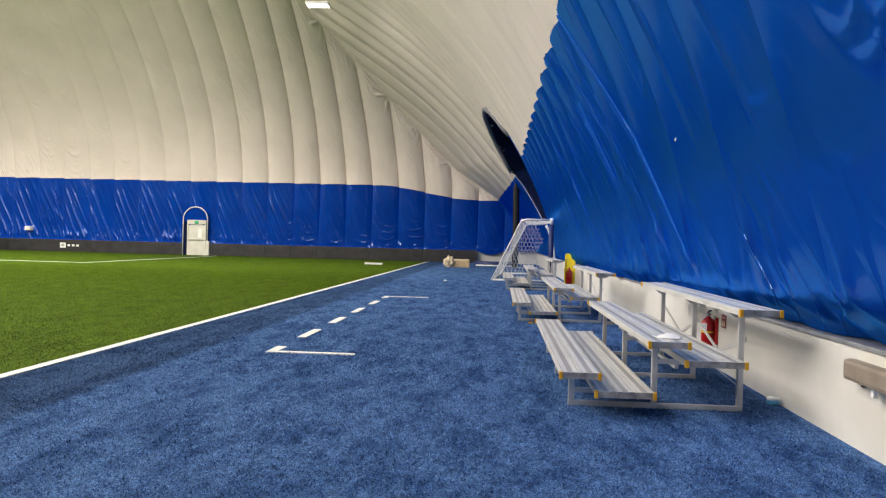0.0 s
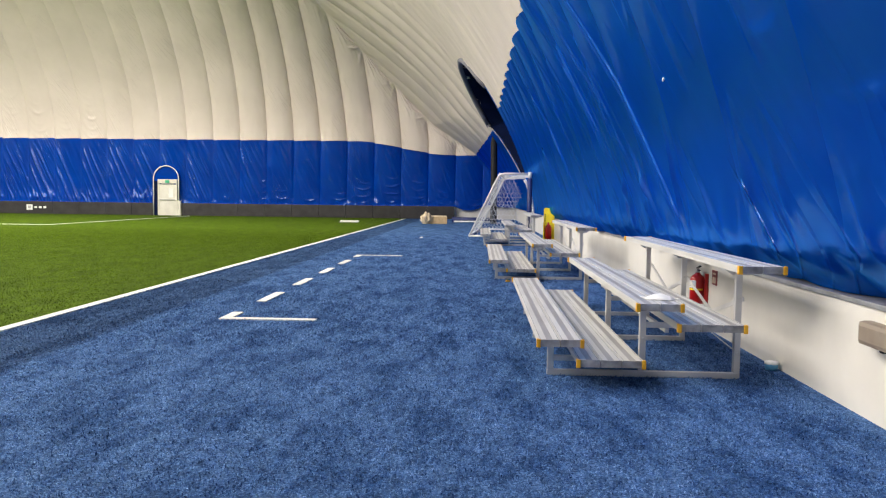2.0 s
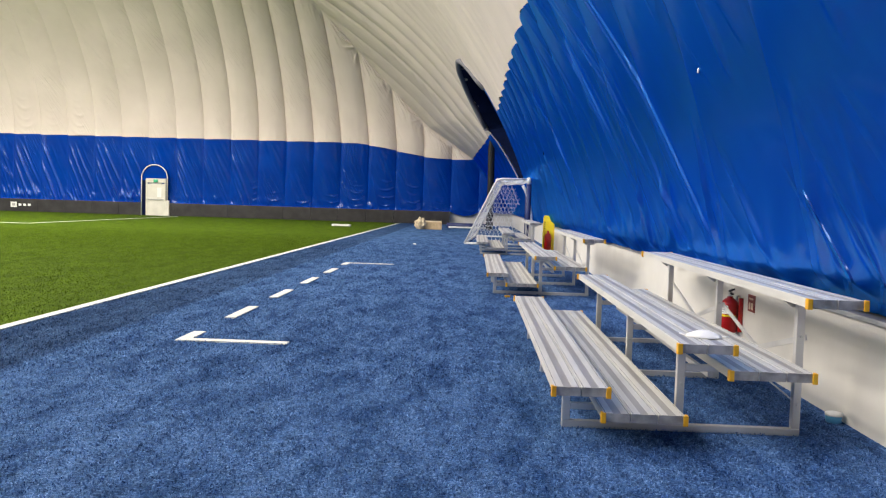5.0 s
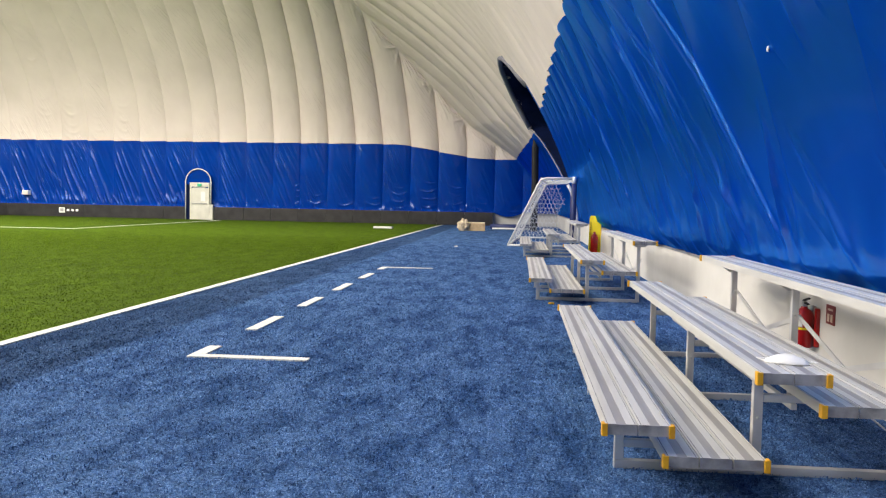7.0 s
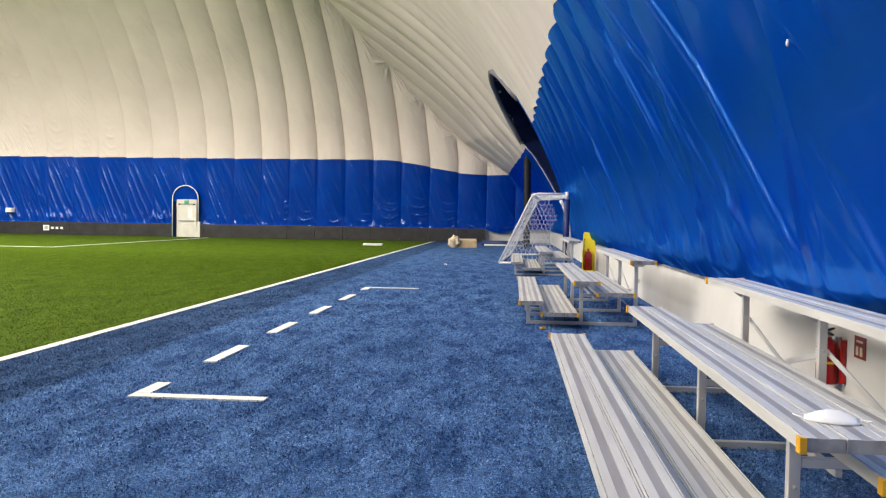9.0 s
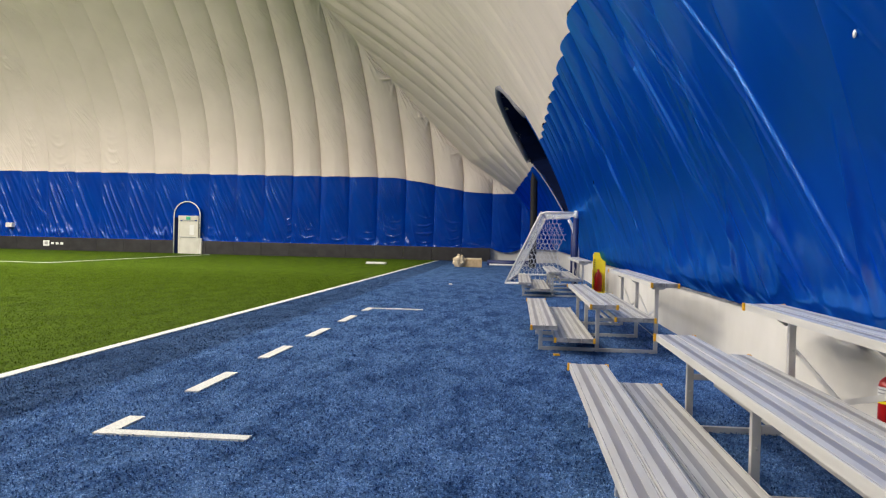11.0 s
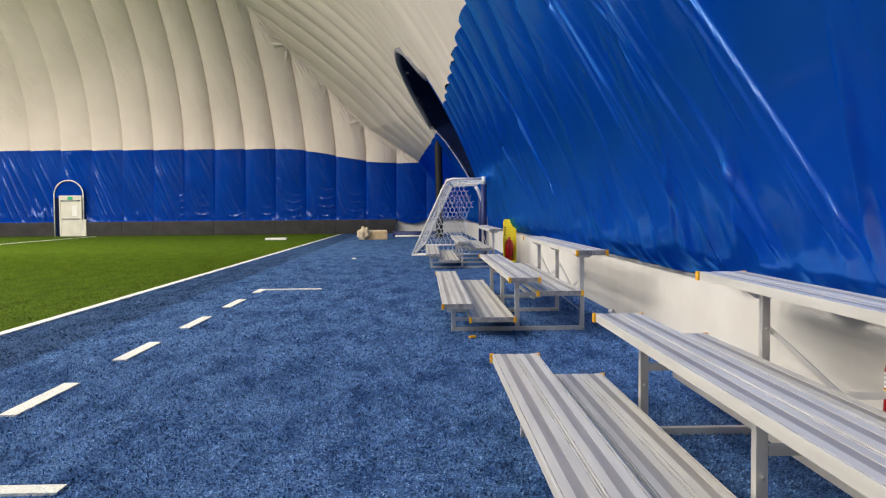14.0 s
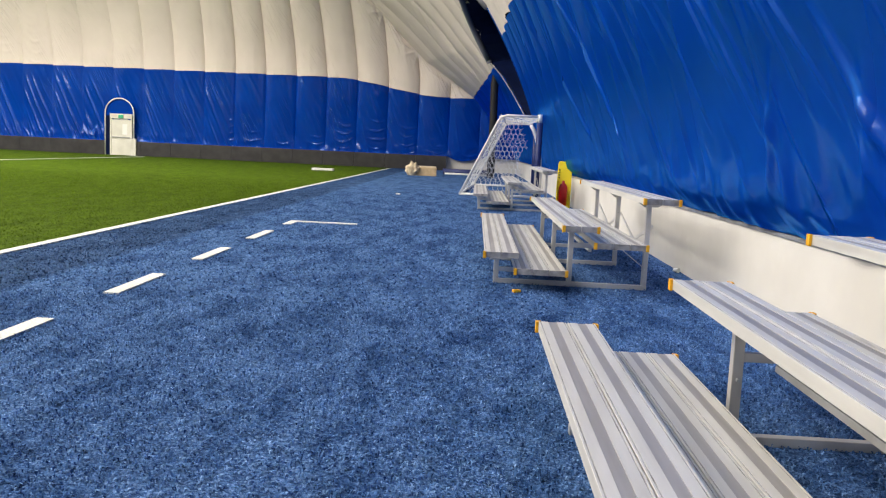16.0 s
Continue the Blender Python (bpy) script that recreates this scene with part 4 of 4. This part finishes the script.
def goal(m, width, height, depth, top, padded, label):
    o = thing("football_goal", m, label, "goal", "football goals")
    R = 0.044
    for y, nm in ((0.0, "side_frame"), (width, "side_frame")):
        pts = [(0.0, y, 0.05), (depth - top - 0.12, y, height - 0.28), (depth - top - 0.03, y, height - 0.10), (depth - top + 0.14, y, height - 0.04), (depth, y, height - 0.04)]
        part(nm, sweep(bmesh.new(), pts, R * 0.8, 10), M_WHITE, o, smooth=True)
        part("ground_bar", rod(bmesh.new(), (0, y, 0.045), (depth, y, 0.045), R * 0.8, 10), M_WHITE, o, smooth=True)
        if padded:
            part("post", rod(bmesh.new(), (depth, y, 0.0), (depth, y, height - 0.2), 0.085, 14), M_NAVY, o, "navy padded post", smooth=True)
            part("post_top", rod(bmesh.new(), (depth, y, height - 0.2), (depth, y, height + 0.02), 0.06, 12), M_WHITE, o, smooth=True)
        else:
            part("post", rod(bmesh.new(), (depth, y, 0.0), (depth, y, height), 0.06, 12), M_WHITE, o, smooth=True)
    part("crossbar", rod(bmesh.new(), (depth, 0, height - 0.04), (depth, width, height - 0.04), 0.055, 12), M_WHITE, o, smooth=True)
    part("back_bar", rod(bmesh.new(), (0, 0, 0.045), (0, width, 0.045), R * 0.8, 10), M_WHITE, o, smooth=True)
    part("top_bar", rod(bmesh.new(), (depth - top, 0, height - 0.06), (depth - top, width, height - 0.06), R * 0.6, 10), M_WHITE, o, smooth=True)
    # cords: both sides, the sloping back and the roof
    for y in (0.0, width):
        bm = bmesh.new()
        net_panel(bm, Vector((0, y, 0.05)), Vector((1, 0, 0)), Vector((0, 0, 1.3)), depth, height / 1.3, lambda u, v: 0.03 < u < depth and 0 < v * 1.3 < height - 0.08 and v * 1.3 < height * (u + 0.02) / (depth - top) and u < depth * (0.80 + 0.05 * math.sin(7 * v)), 0.135, 0.008)
        tagged(part("side_net", bm, M_NET, o), kind="stuff")
    slope = Vector((depth - top, 0, height - 0.08))
    bm = bmesh.new()
    net_panel(bm, Vector((0, 0, 0.06)), Vector((0, 1, 0)), slope.normalized(), width, slope.length, lambda u, v: 0 < u < width and 0 < v < slope.length, 0.26, 0.005)
    tagged(part("back_net", bm, M_NET, o), kind="stuff")
    bm = bmesh.new()
    net_panel(bm, Vector((depth - top, 0, height - 0.05)), Vector((1, 0, 0)), Vector((0, 1, 0)), top, width, lambda u, v: 0 < u < top and 0 < v < width)
    tagged(part("roof_net", bm, M_NET, o), kind="stuff")
    return o


goal(pose(-0.12, 29.2, 0, 0, 0, -3.2), 6.4, 2.24, 2.05, 1.03, True, "white football goal turned sideways, with net and navy padded posts")
goal(pose(-40.0, 50.9, 0, 0, 0, -90), 7.3, 2.40, 2.2, 0.9, False, "white full-size football goal with net on the field")
rack = thing("yellow_rack", pose(-34.6, 51.6, 0), "yellow tube rack with a grey panel behind the goal", "rack")
for x in (0.0, 1.4):
    part("leg", rod(bmesh.new(), (x, 0, 0), (x, 0, 1.15), 0.06, 10), M_YELLOW2, rack, smooth=True)
part("top_rail", rod(bmesh.new(), (-0.05, 0, 1.1), (1.45, 0, 1.1), 0.07, 10), M_YELLOW2, rack, smooth=True)
part("panel", bbox(0.1, 1.3, -0.02, 0.02, 0.05, 1.0, 0.01), M_GREY, rack, "grey panel")

# ---- far clutter ----
crate = thing("cardboard_box", pose(-2.4, 43.2, 0, 0, 0, 3), "tan cardboard carton with a torn flap", "box")
part("carton", bbox(0.0, 0.95, -0.25, 0.25, 0.0, 0.36, 0.015), M_CARD, crate)
part("flap", bar(bmesh.new(), (0.48, -0.1, 0.37), (0.48, 0.24, 0.42), 0.9, 0.012), M_WOOD, crate, "pale flap")
sack = thing("paper_bundle", pose(-2.5, 42.9, 0, 0, 0, 3), "crumpled pale paper bundle against the carton", "bundle")
bm = bmesh.new()
bmesh.ops.create_icosphere(bm, subdivisions=3, radius=0.3)
for v in bm.verts:
    v.co = Vector((v.co.x * 0.95, v.co.y * 0.6, v.co.z * 1.0)) * (1 + 0.5 * noise.noise(v.co * 7))
    v.co.z = max(0.0, v.co.z + 0.27)
part("bundle", bm, M_WOOD, sack)
slab = thing("foam_board", pose(-7.1, 43.7, 0, 0, 0, 2), "flat white board lying on the green turf", "board")
part("board", bbox(0.0, 0.95, 0.0, 0.6, 0.0, 0.09, 0.01), M_PAPER, slab)
roll = thing("mat_roll", pose(-1.3, 46.3, 0), "dark rolled mat lying along the end of the runway", "mat")
part("mat", rod(bmesh.new(), (0, 0.12, 0.14), (2.4, 0.12, 0.14), 0.14, 14), M_NAVY, roll, smooth=True)
part("pole", rod(bmesh.new(), (0.1, -0.1, 0.05), (2.3, -0.1, 0.05), 0.045, 10), M_WHITE, roll, "white pole", smooth=True)
pipe = thing("vent_pipe", pose(0, 0, 0), "white plastic pipe rising by the low wall", "pipe")
part("pipe", sweep(bmesh.new(), [(2.32, 33.2, 0.0), (2.30, 33.2, 1.0), (2.22, 33.2, 1.5), (2.05, 33.2, 1.95), (1.95, 33.2, 2.1)], 0.06, 10), M_WHITE, pipe, smooth=True)

# ---- door in the end wall ----
DX0, DX1 = -20.47, -19.25
door = thing("door_1", pose(0, BASE_Y - 0.36, 0), "closed cream metal exit door under a rounded vinyl arch", "door", kind="structure")
part("leaf", bbox(DX0 + 0.06, DX1 - 0.06, -0.03, 0.02, 0.0, 1.98, 0.006), M_DOOR, door)
part("frame", bbox(DX0 - 0.02, DX0 + 0.055, -0.06, 0.10, 0.0, 2.32, 0.006), M_DOOR, door)
part("frame", bbox(DX1 - 0.055, DX1 + 0.02, -0.06, 0.10, 0.0, 2.32, 0.006), M_DOOR, door)
part("header", bbox(DX0 + 0.056, DX1 - 0.056, -0.05, 0.08, 2.06, 2.32, 0.006), M_DOOR, door)
part("closer", bbox(DX0 + 0.2, DX1 - 0.2, -0.06, -0.031, 1.985, 2.05, 0.005), M_GREY, door)
part("exit_light", bbox(-19.98, -19.72, -0.12, -0.051, 2.08, 2.26, 0.006), M_GREEN, door, "green exit light")
part("panic_bar", bbox(DX0 + 0.12, DX1 - 0.12, -0.09, -0.031, 0.98, 1.04, 0.006), M_GREY, door)
part("notice", bbox(-19.78, -19.5, -0.036, -0.031, 1.15, 1.75), M_PAPER, door, "white notice sheet")
part("side_panel", bbox(DX1 + 0.025, DX1 + 0.24, -0.05, 0.1, 0.0, 0.95, 0.006), M_DOOR, door)
pts = [(-20.79, 0, 0.0)] + [(-19.97 - 0.82 * math.cos(math.pi * k / 16), 0, 2.36 + 0.82 * math.sin(math.pi * k / 16)) for k in range(17)] + [(-19.15, 0, 0.75)]
part("arch_welt", sweep(bmesh.new(), [Vector(p) + Vector((0, 0.02, 0)) for p in pts], 0.034, 8), M_WHITE, door, "white vinyl welt", smooth=True)
bm = bmesh.new()
ring = [bm.verts.new((p[0], 0.10, p[2])) for p in pts]
bm.faces.new(ring)
part("arch_panel", bm, M_VINYL_BLUE, door, "blue vinyl inside the arch")
for k in range(2):
    part("jamb", bbox((-20.79, -19.20)[k], (-20.52, -19.17)[k] + 0.02, 0.03, 0.09, 0.0, 2.2), M_VINYL_DARK, door)

# ---- signs and cable on the end wall ----
sg = thing("wall_switch_box", pose(-31.45, BASE_Y - 0.35, 1.5), "pale small box fixed on the blue vinyl", "wall box")
part("box", bbox(-0.2, 0.2, -0.05, 0.3, -0.14, 0.14, 0.02), M_WHITE, sg)
sg = thing("pad_sign", pose(-29.0, BASE_Y - 0.322, 0.42), "white lettered sign on the black pad", "sign")
part("emblem", bbox(-0.2, 0.2, -0.008, 0, -0.17, 0.17), M_PAPER, sg)
part("mark", bbox(-0.1, 0.1, -0.012, -0.0085, -0.08, 0.1), M_GREY, sg)
for k in range(3):
    part("bar_mark", bbox(0.32 + 0.3 * k, 0.5 + 0.3 * k, -0.008, 0, -0.07, 0.07), M_PAPER, sg, "unreadable white mark")
cable = thing("dome_cable", pose(0, 0, 0), "thin dark cable running down the dome end", "cable")
pts = []
for k in range(24):
    z = 13.2 - k * (13.2 - 1.5) / 23
    x = -35.1 - 2.7 * max(0.0, (z - 2.9) / 9.3) ** 1.3
    pts.append((x, BASE_Y - end_inset(z) - 0.30, z))
part("cable", sweep(bmesh.new(), pts[:17], 0.03, 6), M_BROWN, cable, smooth=True)
part("lower_cable", sweep(bmesh.new(), pts[16:], 0.035, 6), M_GREY, cable, "pale lower length", smooth=True)

# ---- loose turf fibres along the runway ----
def fibres(name, label, x0, x1, y0, y1, per_m2, length, width, colors):
    rng = np.random.default_rng(11)
    n = int((x1 - x0) * (y1 - y0) * per_m2)
    px, py = rng.uniform(x0, x1, n), rng.uniform(y0, y1, n)
    painted = np.zeros(n, bool)
    for ax0, ax1, ay0, ay1 in PAINT:
        painted |= (px > ax0 - 0.006) & (px < ax1 + 0.006) & (py > ay0 - 0.012) & (py < ay1 + 0.012)
    keep = ~painted
    edge = np.minimum((px - x0) / 9.0 if x0 < -10 else 1.0, (y1 - py) / 8.0 if y1 > 20 else 1.0)
    keep &= rng.uniform(0, 1, n) < edge
    px, py = px[keep], py[keep]
    n = len(px)
    ang, lean = rng.uniform(0, 2 * np.pi, n), rng.uniform(0.3, 1.0, n)
    ln, wd = length * rng.uniform(0.6, 1.3, n), width * rng.uniform(0.7, 1.3, n)
    dx, dy = np.cos(ang), np.sin(ang)
    v = np.zeros((n, 4, 3))
    base = np.stack([px, py, np.full(n, -0.002)], 1)
    across = np.stack([-dy * wd / 2, dx * wd / 2, np.zeros(n)], 1)
    mid = base + np.stack([dx * ln * 0.35 * lean, dy * ln * 0.35 * lean, ln * (0.75 - 0.35 * lean)], 1)
    tip = base + np.stack([dx * ln * lean, dy * ln * lean, ln * (0.95 - 0.75 * lean)], 1)
    v[:, 0], v[:, 1], v[:, 2], v[:, 3] = base, mid - across, mid + across, tip
    me = bpy.data.meshes.new(name)
    me.vertices.add(n * 4)
    me.vertices.foreach_set("co", v.reshape(-1))
    idx = np.arange(n)[:, None] * 4 + np.array([0, 1, 2, 1, 3, 2])
    me.loops.add(n * 6)
    me.loops.foreach_set("vertex_index", idx.reshape(-1).astype(np.int32))
    me.polygons.add(n * 2)
    me.polygons.foreach_set("loop_start", np.arange(n * 2, dtype=np.int32) * 3)
    me.update()
    me.validate()
    me.materials.append(colors)
    return tagged(new(name, me), label, "turf fibres", kind="stuff")


fibres("turf_fibres", "curled blue plastic turf fibres, close pile", -4.38, 2.55, 1.6, 8.0, 4200, 0.022, 0.007, M_FIBRE)
fibres("turf_fibres", "curled blue plastic turf fibres, close pile", -4.38, 2.5, 8.0, 13.0, 3000, 0.026, 0.010, M_FIBRE)
fibres("turf_fibres", "curled blue plastic turf fibres, close pile", -4.38, 2.5, 13.0, 32.0, 1000, 0.024, 0.018, M_FIBRE)
fibres("turf_fibres", "fine green plastic turf fibres of the field", -26.0, -4.52, 6.0, 34.0, 700, 0.028, 0.013, M_GREEN_FIBRE)
